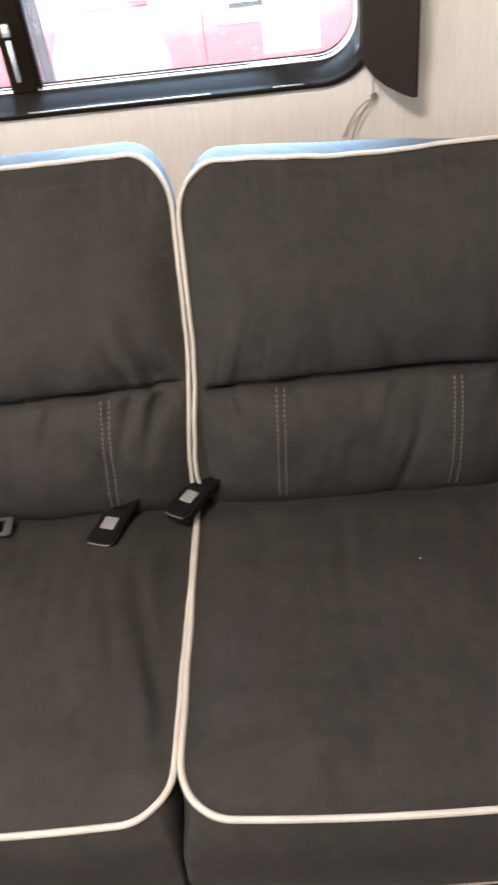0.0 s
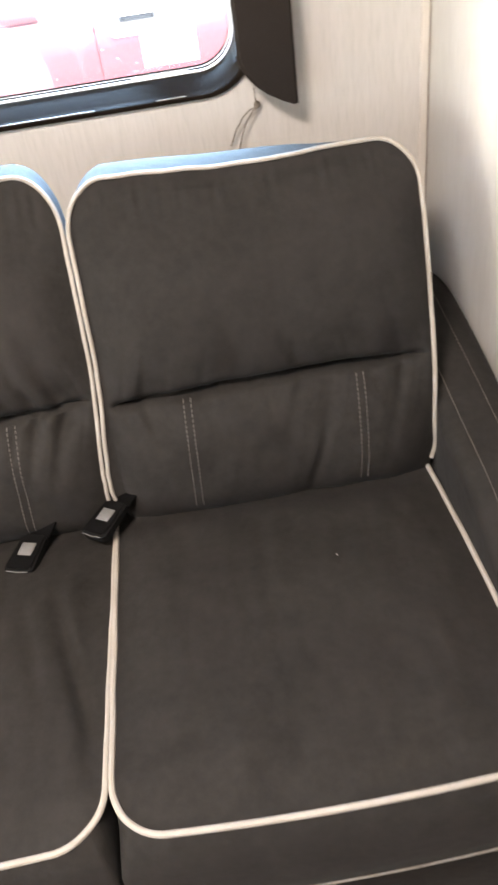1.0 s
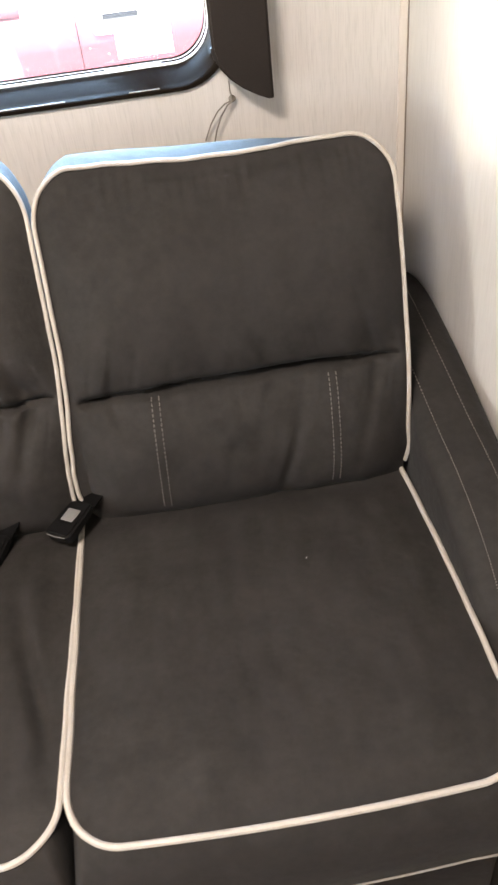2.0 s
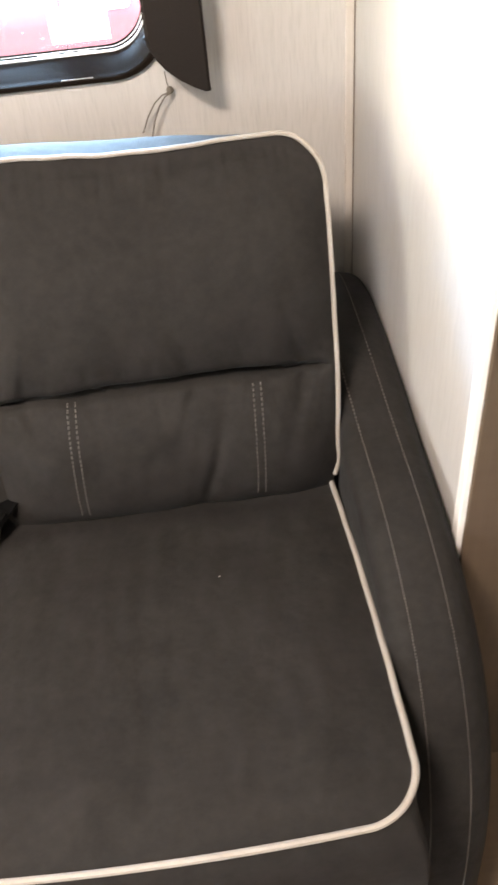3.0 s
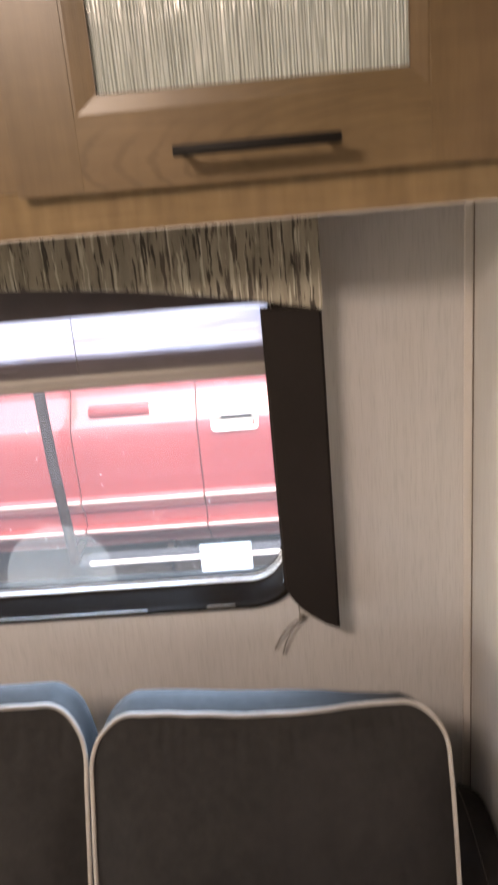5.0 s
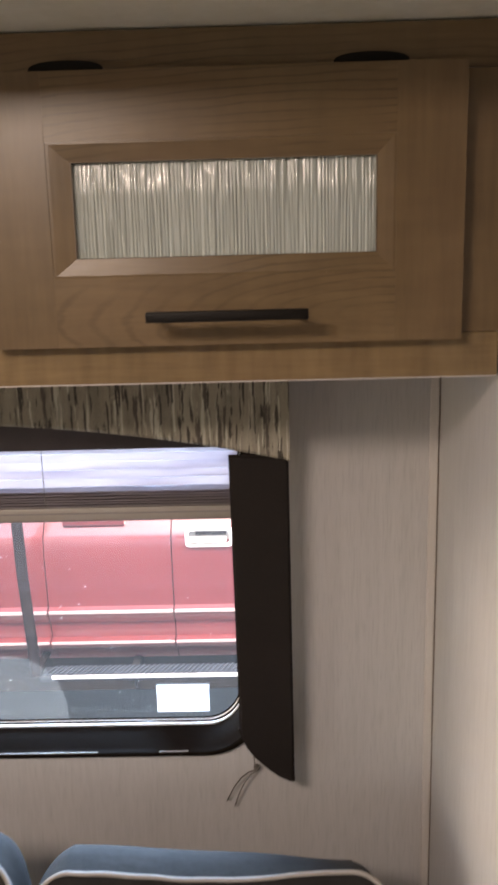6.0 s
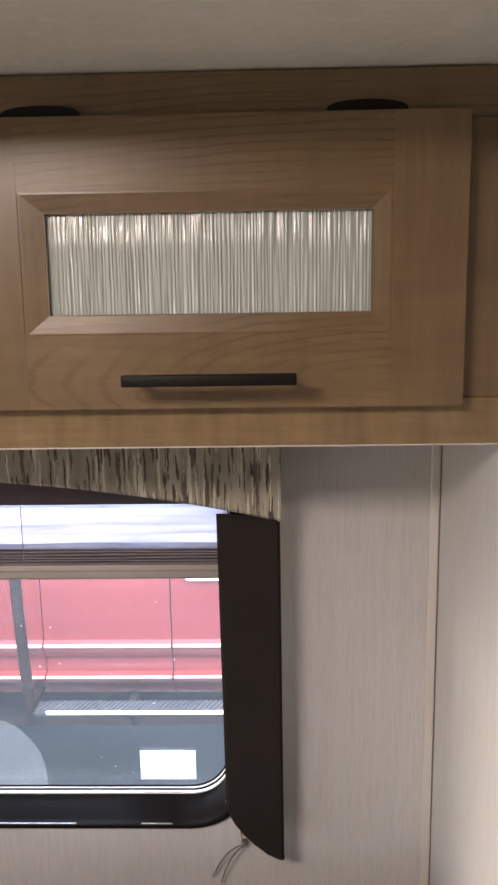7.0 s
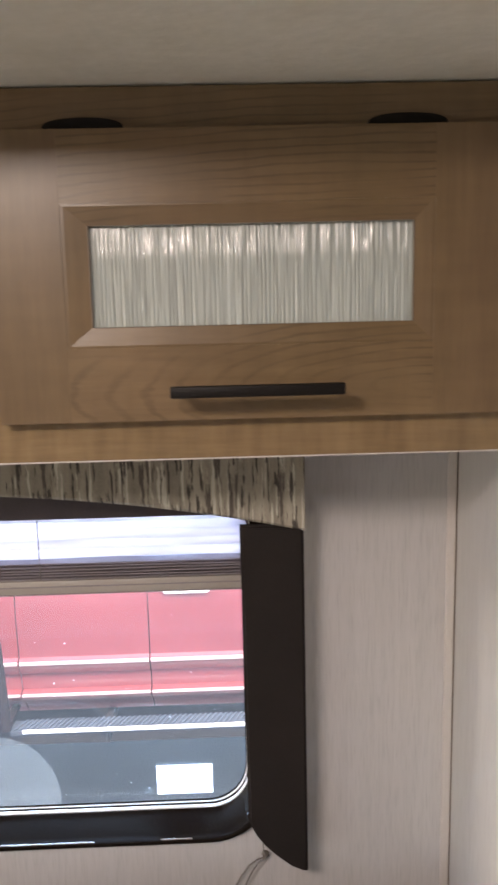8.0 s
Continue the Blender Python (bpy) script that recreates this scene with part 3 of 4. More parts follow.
# ---- valance with its two hanging legs ----
def build_valance():
    v = thing("window_valance", "arched valance board wrapped in drip-striped brown cloth under the cabinet", "valance")
    xc, xe = -0.520, 0.0555
    half = xe - xc
    n = 48

    def low(x):
        u = abs(x - xc) / half
        return 1.369 + 0.061 * (1 - min(1.0, u) ** 2.2) if u < 0.985 else 1.369

    top = [(xc - half + 2 * half * k / n, 1.5085) for k in range(n + 1)]
    bot = [(x, low(x)) for x, _ in top]
    bm = bmesh.new()
    rows = []
    for y, inset in ((-0.062, 0.0), (-0.066, 0.004), (-0.066, 0.02)):
        rows.append([(x, y, z + inset) for x, z in bot])
    rows.append([(x, -0.066, z - 0.004) for x, z in top])
    rows.append([(x, -0.062, z) for x, z in top])
    rows.append([(x, -0.050, z) for x, z in top])
    rows.append([(x, -0.050, z) for x, z in bot])
    rows.append(rows[0])
    sheet(rows, bm)
    bmesh.ops.remove_doubles(bm, verts=bm.verts, dist=0.00005)
    bmesh.ops.holes_fill(bm, edges=bm.edges)
    part("face_board", bm, VALANCE, v, "cloth-covered arched face", True)
    for x in (xe - 0.014, 2 * xc - xe):
        part("return_board", box(x, x + 0.014, -0.0495, WALL_Y - 0.001, 1.371, 1.5085, 0.002), VALANCE, v)
    return xc, xe


VX, VE = build_valance()


def valance_leg(name_at, flip):
    leg = thing("curtain_leg", "dark brown vinyl-wrapped side leg hanging loosely beside the window", "curtain", "valance legs")
    w, top, bm = 0.0805, 1.376, bmesh.new()
    # outline from the inner top corner round: the foot is cut in a curve to an outer point
    foot = [(0.0, 0.951), (0.004, 0.936), (0.012, 0.922), (0.024, 0.908), (0.040, 0.896), (0.058, 0.888), (0.074, 0.8815), (w, 0.883)]
    pts = [(0.0, top)] + foot + [(w, top)]
    out = [((p if not flip else w - p) - 0.0265, z) for p, z in pts]
    prism(out, -0.006, 0.006, bm)
    bmesh.ops.bevel(bm, geom=[e for e in bm.edges if abs(e.verts[0].co.y - e.verts[1].co.y) < 0.001], offset=0.0035, segments=3, affect="EDGES")
    for v in bm.verts:
        t = (top - v.co.z) / 0.49
        in_ = 1 - (v.co.x + 0.0265) / w if not flip else (v.co.x + 0.0265) / w
        v.co.y += -0.058 + 0.009 * t + (0.008 + 0.020 * t) * in_
        v.co.x += 0.004 * math.sin(2.6 * t) * (1 if not flip else -1)
    part("panel", bm, LEG, leg, "", True)
    fold = [((p if not flip else w - p) - 0.0265 + 0.004 * math.sin(2.6 * (top - z) / 0.49) * (1 if not flip else -1), -0.058 + 0.009 * (top - z) / 0.49 + (0.008 + 0.020 * (top - z) / 0.49) * (1 - p / w) + 0.0045, z + 0.0008) for p, z in foot]
    part("wrap_fold", tube(fold, 0.0026, 6), LEG, leg, "folded edge of the wrap at the foot", True)
    leg.location = name_at
    return leg


valance_leg((0, 0, 0), False)
valance_leg((2 * VX - VE + 0.028, 0, 0), True)

tie = thing("tie_back", "small wall hook with two thin grey cords hanging", "cord")
bm = bmesh.new()
bmesh.ops.create_uvsphere(bm, u_segments=12, v_segments=8, radius=0.0055)
for v in bm.verts:
    v.co = Vector((v.co.x, 0.001 + v.co.y * 0.8, 0.872 + v.co.z))
part("hook", bm, CORD, tie, "", True)
part("cord", tube([(0.0, -0.004, 0.871), (-0.012, -0.005, 0.868), (-0.024, -0.004, 0.858), (-0.036, -0.002, 0.840), (-0.047, 0.002, 0.815)], 0.0011, 6), CORD, tie, "", True)
part("cord", tube([(0.0, -0.005, 0.870), (-0.009, -0.007, 0.866), (-0.019, -0.007, 0.852), (-0.028, -0.005, 0.832), (-0.035, 0.001, 0.806)], 0.0011, 6), CORD, tie, "", True)
part("cord", tube([(0.0, -0.003, 0.874), (-0.003, -0.012, 0.886), (-0.004, -0.022, 0.905)], 0.0009, 6), CORD, tie, "", True)


# ---- overhead cabinet ----
def build_cabinet():
    c = thing("overhead_cabinet", "maple-print overhead cabinet mounted above the window", "cabinet")
    y0, z0, z1 = -0.268, 1.5055, CEIL_Z - 0.002
    xl, xr = -1.30, SIDE_X - 0.002
    part("carcass", box(xl, xr, y0 + 0.019, WALL_Y - 0.002, z0 + 0.004, z1), MAPLE, c)
    part("top_rail", box(xl, xr, y0, y0 + 0.0185, 1.806, z1, 0.001, 1), MAPLE, c)
    part("bottom_rail", box(xl, xr, y0, y0 + 0.0185, z0, 1.552, 0.0015, 2), MAPLE_FLAME, c, "flame-figured rail, painted paler for light from below")
    part("stile", box(0.206, xr, y0 + 0.0004, y0 + 0.0185, 1.5525, 1.8055), MAPLE_UP, c)
    part("stile", box(-0.30, -0.238, y0 + 0.0004, y0 + 0.0185, 1.5525, 1.8055), MAPLE_UP, c)
    part("panel", box(xl, -0.3005, y0 + 0.001, y0 + 0.0185, 1.5525, 1.8055), MAPLE, c)
    part("edge_band", box(xl, xr, y0 - 0.0010, y0 - 0.0002, z0, z0 + 0.0012), TRIM, c, "thin pale edge band")

    # door: stiles and rails, a mitred bead, ribbed glass, handle and hinges
    X0, X1, Z0, Z1 = -0.250, 0.2225, 1.547, 1.8095
    yb, yf = y0 - 0.0005, y0 - 0.0205
    fx0, fx1, fz0, fz1 = -0.184, 0.1555, 1.616, 1.7455
    gx0, gx1, gz0, gz1 = -0.1605, 0.1365, 1.635, 1.7262
    door = part("door", box(X0, fx0, yf, yb, Z0, Z1, 0.0002, 1), MAPLE_UP, c, "shaker door with a ribbed glass light")
    part("stile", box(fx1, X1, yf, yb, Z0, Z1, 0.0002, 1), MAPLE_UP, door)
    part("rail", box(fx0, fx1, yf + 0.0001, yb, fz1, Z1 - 0.0001), MAPLE, door)
    part("rail", box(fx0, fx1, yf + 0.0001, yb, Z0 + 0.0001, fz0), MAPLE, door)
    gy = yf + 0.0045
    outer = [(fx0, fz0), (fx1, fz0), (fx1, fz1), (fx0, fz1)]
    inner = [(gx0, gz0), (gx1, gz0), (gx1, gz1), (gx0, gz1)]
    step = [(o[0] + (i[0] - o[0]) * 0.12, o[1] + (i[1] - o[1]) * 0.12) for o, i in zip(outer, inner)]
    for k in range(4):
        j = (k + 1) % 4
        bm = bmesh.new()
        prof = ((outer, yf + 0.0006), (step, yf + 0.0004), (inner, gy - 0.0020), (inner, gy + 0.004), (outer, gy + 0.004))
        va = [bm.verts.new((o[k][0], y, o[k][1])) for o, y in prof]
        vb = [bm.verts.new((o[j][0], y, o[j][1])) for o, y in prof]
        for q in range(len(prof)):
            r = (q + 1) % len(prof)
            bm.faces.new((va[q], va[r], vb[r], vb[q]))
        bm.faces.new(va[::-1])
        bm.faces.new(vb)
        part("bead", bm, MAPLE if k % 2 == 0 else MAPLE_UP, door)
    # ribbed glass: uneven vertical runs
    cols, rws = 620, 26
    rows = []
    for r in range(rws + 1):
        z = gz0 - 0.002 + (gz1 - gz0 + 0.004) * r / rws
        row = []
        for i in range(cols + 1):
            x = gx0 - 0.002 + (gx1 - gx0 + 0.004) * i / cols
            top = max(0.0, z - gz0 - 0.70 * (gz1 - gz0))
            rib = math.sin(x * 1750 + 2.0 * noise.noise((x * 90, 1.0, z * 9)))
            h = 0.00016 * rib + noise.noise((x * 600, 3.0, z * 16)) * 0.0007 + noise.noise((x * 150 + 40, 7.0, z * 30)) * 0.0007 + (0.085 + 0.05 * noise.noise((x * 90, 2.0, z * 40))) * top
            row.append((x, gy + 0.001 + h, z))
        rows.append(row)
    part("ribbed_glass", sheet(rows), RAIN, door, "pale ribbed rain-glass light", True)
    # dark ring painted for shade in the glass gap, widest at left
    part("glass_gap_shade", ring([(gx0 - 0.0001, gz0 - 0.0001), (gx1 + 0.0001, gz0 - 0.0001), (gx1 + 0.0001, gz1 + 0.0001), (gx0 - 0.0001, gz1 + 0.0001)], [(gx0 + 0.0007, gz0 + 0.0001), (gx1 - 0.0001, gz0 + 0.0001), (gx1 - 0.0001, gz1 - 0.0003), (gx0 + 0.0007, gz1 - 0.0003)], gy - 0.0034, gy - 0.0016), SEAM, door, "dark line painted as shade round the glass")
    hx0, hx1, hz = -0.0885, 0.0665, 1.5785
    bm = bmesh.new()
    box(hx0, hx1, -0.337, -0.3285, hz - 0.0052, hz + 0.0052, 0.0018, 2, bm)
    box(hx0 + 0.004, hx0 + 0.012, -0.330, yf - 0.0002, hz - 0.0050, hz - 0.0010, 0.001, 1, bm)
    box(hx1 - 0.012, hx1 - 0.004, -0.330, yf - 0.0002, hz - 0.0050, hz - 0.0010, 0.001, 1, bm)
    part("handle", bm, BRONZE, door, "dark bronze bar handle", True)
    for x in (-0.1615, 0.1325):
        w = 0.0365
        out = [(x - w, 1.8096), (x + w, 1.8096)] + [(x + w * math.cos(radians(a)), 1.8105 + 0.0108 * math.sin(radians(a)) ** 0.6) for a in range(6, 180, 8)]
        part("hinge", prism(out, y0 - 0.0075, y0 - 0.0003), BRONZE, door, "dark bronze hinge plate", True)
    return c


build_cabinet()


# ---- sofa ----
def lean(z):
    """How far the backrest's piped edge stands from the wall at height z."""
    u = z - 0.5
    return -0.42 + 0.158 * u + 0.724 * u * u


def crease_z(u, side):
    return 0.6415 + 0.004 * math.sin(2.3 * u + side) + 0.002 * noise.noise((u * 5, side * 3, 0.7))


def back_dent(u, z, side):
    """Relief of a back cushion's face: puffed pillow over a gathered lumbar roll."""
    zc = crease_z(u, side)
    above = z > zc
    t = min(1.0, (z - zc) / (0.887 - zc)) if above else min(1.0, (zc - z) / (zc - 0.462))
    edge = max(0.0, 1 - abs(u) ** 5) ** 0.7
    inside = 1 / (1 + math.exp((abs(u) - 0.945) * 60))
    if above:
        puff = 0.050 * (1 - (1 - t) ** 3.4) ** 0.62 * (1 - t ** 1.9)
    else:
        puff = 0.038 * (1 - (1 - t) ** 2.6) ** 0.7 * (1 - t ** 6) ** 0.8
    base = puff * edge
    groove = -0.020 * math.exp(-((z - zc) / (0.0055 if above else 0.005)) ** 2) * inside + 0.014 * (1 - inside) * math.exp(-((z - zc) / 0.03) ** 2) * edge
    # gathers that fan out of the seam, and slack folds in the roll
    d = abs(z - zc)
    fan = math.exp(-d / (0.030 if above else 0.028)) * inside * (1 - math.exp(-(d / 0.011) ** 2))
    lean_ = (z - zc) * (15 if above else -14) * math.copysign(1, u + 0.01)
    g = -1.3 * max(0.0, noise.noise((u * 9 + lean_ + 5 * side, 1.3 * side, 1.5)) - 0.05) - 0.3 * max(0.0, noise.noise((u * 17 + 1.6 * lean_, 4.0 + side, 2.5)) - 0.1)
    folds = (0.030 if side > 0 else 0.050) * fan * g * (0.35 + 0.65 * min(1.0, max(0.0, (abs(u) - 0.35) / 0.35)))
    tuck = 0.0 if above else -0.007 * fan * math.exp(-((u - 0.58 - (zc - z) * 2.2) / 0.05) ** 2)
    if side > 0 and not above:
        tuck -= 0.0045 * math.exp(-((u - 0.40 + (zc - z) * 1.5) / 0.030) ** 2) * math.exp(-((t - 0.62) / 0.26) ** 2)
    slack = 0.0 if above else 0.0045 * math.sin(math.pi * t) * (noise.noise((u * 4.5 + (z - zc) * 20, 2.0 * side, 0.4)) + 0.2 * noise.noise((u * 14 - (z - zc) * 18, 5.0 * side, 1.4)))
    top = 0.0024 * math.exp(-((0.865 - z) / 0.025) ** 2) * noise.noise((u * 22, side * 2, 6.0)) if above else 0.0
    big = 0.008 * noise.noise((u * 1.7 + 3 * side, z * 7, 4.0)) + 0.0035 * noise.noise((u * 4.5 + 3 * side, z * 17, 8.0))
    return base + groove + folds + tuck + slack + top + big * edge


def seam_x(z):
    """Where the two back cushions press together at height z."""
    t = min(max((z - 0.51) / 0.20, 0.0), 1.0)
    return -0.3055 + 0.019 * t * t * (3 - 2 * t)


def outer_x(z):
    """The right cushion's edge beside the arm."""
    t = min(max((z - 0.48) / 0.20, 0.0), 1.0)
    return 0.1535 + 0.0135 * t * (2 - t) + 0.004 * math.exp(-((z - 0.515) / 0.022) ** 2) + 0.005 * min(1.0, max(0.0, (z - 0.68) / 0.15))


def back_cushion(left, right, side, seams, parent, label_):
    """One back cushion: face, gusset, piping round the edge, two double seams."""
    z0, z1, r = 0.462, 0.887, 0.054
    xc, hw = (left(0.7) + right(0.7)) / 2, (right(0.7) - left(0.7)) / 2

    def rim_top(u):
        if side < 0:
            return 0.9165 + 0.002 * u
        return 0.8955 + 0.0085 * (1 / (1 + math.exp((u + 0.35) * 7))) - 0.0015 / (1 + math.exp((0.62 - u) * 14))

    def front_of(z, u):
        """The piped edge's plane: the slack upper corner sags a little forward."""
        k = min(1.0, max(0.0, (z - 0.72) / 0.17))
        slack = 1.0 if side < 0 else 1 / (1 + math.exp((u - 0.45) * 9))
        return lean(z) - 0.015 * k * k * slack

    def half(z):
        d = min(max(z1 - z, 0.0), r)
        return 1 - (r - math.sqrt(max(0.0, r * r - (r - d) ** 2))) / hw

    def point(u, zz):
        l, rr = left(zz), right(zz)
        x = (l + rr) / 2 + (rr - l) / 2 * half(zz) * u
        un = (x - xc) / hw
        f = (zz - z0) / (z1 - z0)
        z = zz + (rim_top(un) - z1) * f ** 1.5
        ang = math.atan(0.158 + 1.448 * (z - 0.5))
        k = back_dent(un, zz, side) * (1 - abs(u) ** 14) * min(1.0, (1 - f) * 18)
        zc = crease_z(un, side)
        if zz > zc:
            z -= 0.0005 * math.exp(-((zz - zc) / 0.016) ** 2) * (1 - math.exp(-((zz - zc) / 0.004) ** 2)) / (1 + math.exp((abs(un) - 0.895) * 40))
        return x, front_of(z, un), z, ang, k

    def on_face(u, zz, lift=0.0):
        x, y, z, ang, k = point(u, zz)
        k += lift
        return (x, y - k * math.cos(ang), z + k * math.sin(ang))

    nu, nv, rows = 130, 140, []
    for j in range(nv + 1):
        f = j / nv
        f = 0.5 - 0.5 * math.cos(math.pi * f) if f > 0.5 else f - 0.035 * math.sin(4 * math.pi * (f - 0.17))  * (1 if 0.17 < f < 0.67 else 0)
        rows.append([on_face(math.sin(math.pi / 2 * (2 * i / nu - 1)) * 0.35 + 0.65 * (2 * i / nu - 1), z0 + (z1 - z0) * f) for i in range(nu + 1)])
    cush = part("back_cushion", sheet(rows), SUEDE, parent, label_, True)
    # the outline: up one side, over the top, down the other
    edge = [rows[j][0] for j in range(nv + 1)] + [rows[nv][i] for i in range(1, nu)] + [rows[j][nu] for j in range(nv, -1, -1)]
    back = []
    for depth_, swell in ((0.0, 0.0), (0.010, 0.001), (0.026, 0.002), (0.042, 0.0), (0.056, -0.006), (0.070, -0.020), (0.080, -0.05)):
        line = []
        for p in edge:
            ox, oz = (p[0] - xc) / hw, (p[2] - 0.68) / 0.21
            sx = 1 if abs(ox) > 0.8 else 0
            sz = min(1.0, max(0.0, (oz - 0.6) / 0.3))
            sink = 0.5 * depth_ / (1 + math.exp((0.45 - ox) * 8)) if side > 0 else 0.0
            line.append((p[0] - min(depth_, 0.02) * 0.25 * sx * math.copysign(1, ox), p[1] + depth_, p[2] + (swell - sink) * sz))
        back.append(line)
    back.append([(xc + (p[0] - xc) * 0.3, p[1] + 0.080, 0.62 + (p[2] - 0.68) * 0.3) for p in edge])
    part("gusset", sheet(back), SUEDE, cush, "", True)
    pip = [Vector(p) + Vector((0.0008 * noise.noise((k * 0.11, side, 2)), -0.003, 0.0012 * noise.noise((k * 0.09, side, 5)))) for k, p in enumerate(edge) if p[2] > 0.487]
    part("piping", tube(pip, 0.0030, 8), PIPING, cush, "cream welt piping", True)
    # double rows of stitches down the lumbar roll
    for xs in seams:
        bm = bmesh.new()
        for off in (-0.005, 0.005):
            for k in range(26):
                z = 0.634 - k * 0.0056
                pts = []
                for q in (z, z - 0.0036):
                    x = xs + off - 0.009 * (0.64 - q) / 0.15
                    u = (x - (left(q) + right(q)) / 2) / ((right(q) - left(q)) / 2)
                    pts.append(on_face(u, q, 0.0004))
                tube(pts, 0.0007, 4, bm=bm)
        part("stitching", bm, STITCH, cush, "pale double row of stitches")
    return cush


def seat_top(u, v, side):
    """Relief of a seat cushion; u across, v from the back (0) to the front (1)."""
    crown = 0.017 * (1 - abs(u) ** 4) * math.sin(math.pi * min(1.0, v * 1.02)) ** 0.9
    sag = 0.004 * noise.noise((u * 1.6 + side * 4, v * 2.2, 3.0))
    ripples = 0.0036 * noise.noise((u * 4 + 8 * side, v * 4.6, 1.0)) + 0.0015 * noise.noise((u * 11 + 3 * side, v * 9, 5.0))
    dimple = -0.014 * math.exp(-((u - 0.52 - 0.52 * v) / 0.045) ** 2) * math.exp(-((v - 0.62) / 0.20) ** 2) - 0.005 * math.exp(-((u - 0.36 - 0.46 * v) / 0.050) ** 2) * math.exp(-((v - 0.5) / 0.15) ** 2) + 0.005 * math.exp(-((u - 0.76 - 0.12 * v) / 0.06) ** 2) * math.exp(-((v - 0.55) / 0.25) ** 2) if side < 0 else 0.0
    # the seam at the back, where the cushion dives under the lumbar roll
    dive = -0.005 * math.exp(-((v - 0.08) / 0.045) ** 2)
    return crown + sag + ripples + dimple + dive


def seat_cushion(x0, x1, side, parent, label_):
    yb, yf, r = -0.395, -0.903, 0.058
    xc, hw = (x0 + x1) / 2, (x1 - x0) / 2

    def rim(v):
        return 0.470 + 0.048 * min(1.0, v * 1.15) - 0.004 * max(0.0, (v - 0.9) / 0.1)

    nu, nv, rows = 110, 100, []
    for j in range(nv + 1):
        v = math.sin(math.pi / 2 * j / nv)
        y = yb + (yf - yb) * v
        d = min(y - yf, r)
        h = hw - (r - math.sqrt(max(0.0, r * r - (r - d) ** 2)))
        row = []
        for i in range(nu + 1):
            u = math.sin(math.pi / 2 * (2 * i / nu - 1)) * 0.4 + 0.6 * (2 * i / nu - 1)
            x = xc + h * u - side * 0.0033 * (1 - v) * (1 if u * side < 0 else 0) * abs(u) + 0.018 * v * (1 - v) * max(0.0, u * side) * side
            row.append((x, y + 0.005 * (1 - u * u) * -v, rim(v) + seat_top((x - xc) / hw, v, side) * (1 - abs(u) ** 12) * min(1.0, (1 - v) * 14)))
        rows.append(row)
    cush = part("seat_cushion", sheet(rows), SUEDE, parent, label_, True)
    edge = [rows[j][0] for j in range(nv + 1)] + [rows[nv][i] for i in range(1, nu)] + [rows[j][nu] for j in range(nv, -1, -1)]
    # boxing round the side and a second welt at its foot
    side_rows = []
    for drop, swell in ((0.0, 0.0), (0.012, 0.006), (0.045, 0.011), (0.09, 0.011), (0.125, 0.006), (0.140, 0.0), (0.150, -0.02)):
        line = []
        for p in edge:
            fy = swell * (1.6 if p[1] < yf + 0.03 else 0.0)
            sx = math.copysign(1, p[0] - xc) * (0.25 if abs(p[0] - xc) > hw * 0.9 else 0) * swell
            if p[1] < yf + r and abs(p[0] - xc) > hw - r:
                cx, cy = xc + math.copysign(hw - r, p[0] - xc), yf + r
                vx, vy = (p[0] - cx) / r, (p[1] - cy) / r
                m = max(abs(vx), abs(vy), 0.2)
                f = 0.97 * min(1.0, drop / 0.05)
                p = (p[0] + f * r * (vx / m - vx), p[1] + f * r * (vy / m - vy), p[2])
            line.append((p[0] + sx, p[1] - fy - (0.010 * drop / 0.14 if p[1] < yf + 0.03 else 0), p[2] - drop))
        side_rows.append(line)
    part("boxing", sheet(side_rows), SUEDE, cush, "", True)
    part("piping", tube([Vector(p) + Vector((0.0010 * noise.noise((k * 0.10, side, 9)), -0.001, 0.001)) for k, p in enumerate(edge)], 0.0036, 8), PIPING, cush, "cream welt piping", True)
    low = [Vector(p) for p in side_rows[5]]
    part("piping", tube([p + Vector((0, -0.002, 0)) for p in low], 0.0036, 8), PIPING, cush, "cream welt piping", True)
    return cush


def arm_path():
    """The arm's crest from the wall to the floor, as (y, z)."""
    return [(-0.040, 0.560), (-0.072, 0.587), (-0.13, 0.602), (-0.20, 0.604), (-0.34, 0.595), (-0.46, 0.585), (-0.55, 0.580), (-0.62, 0.569), (-0.68, 0.550), (-0.735, 0.520), (-0.780, 0.478), (-0.815, 0.425), (-0.840, 0.360), (-0.856, 0.280), (-0.864, 0.19), (-0.868, 0.10), (-0.870, 0.03)]


def smooth_path(pts, n):
    """Points along a soft curve through pts."""
    out = []
    P = [Vector((0, *p)) for p in pts]
    for i in range(len(P) - 1):
        a, b, c, d = P[max(i - 1, 0)], P[i], P[i + 1], P[min(i + 2, len(P) - 1)]
        for k in range(n):
            t = k / n
            out.append(0.5 * ((2 * b) + (c - a) * t + (2 * a - 5 * b + 4 * c - d) * t * t + (3 * b - a - 3 * c + d) * t ** 3))
    out.append(P[-1])
    return out


def arm_drop(a, y, outer):
    """How far the padding falls away from the crest; the outer shoulder rounds off more towards the front."""
    k = min(1.0, max(0.0, (-0.26 - y) / 0.34)) if outer else 0.0
    return (0.030 + 0.040 * k * k * (3 - 2 * k)) * (1 - math.cos(radians(a))) ** 1.2


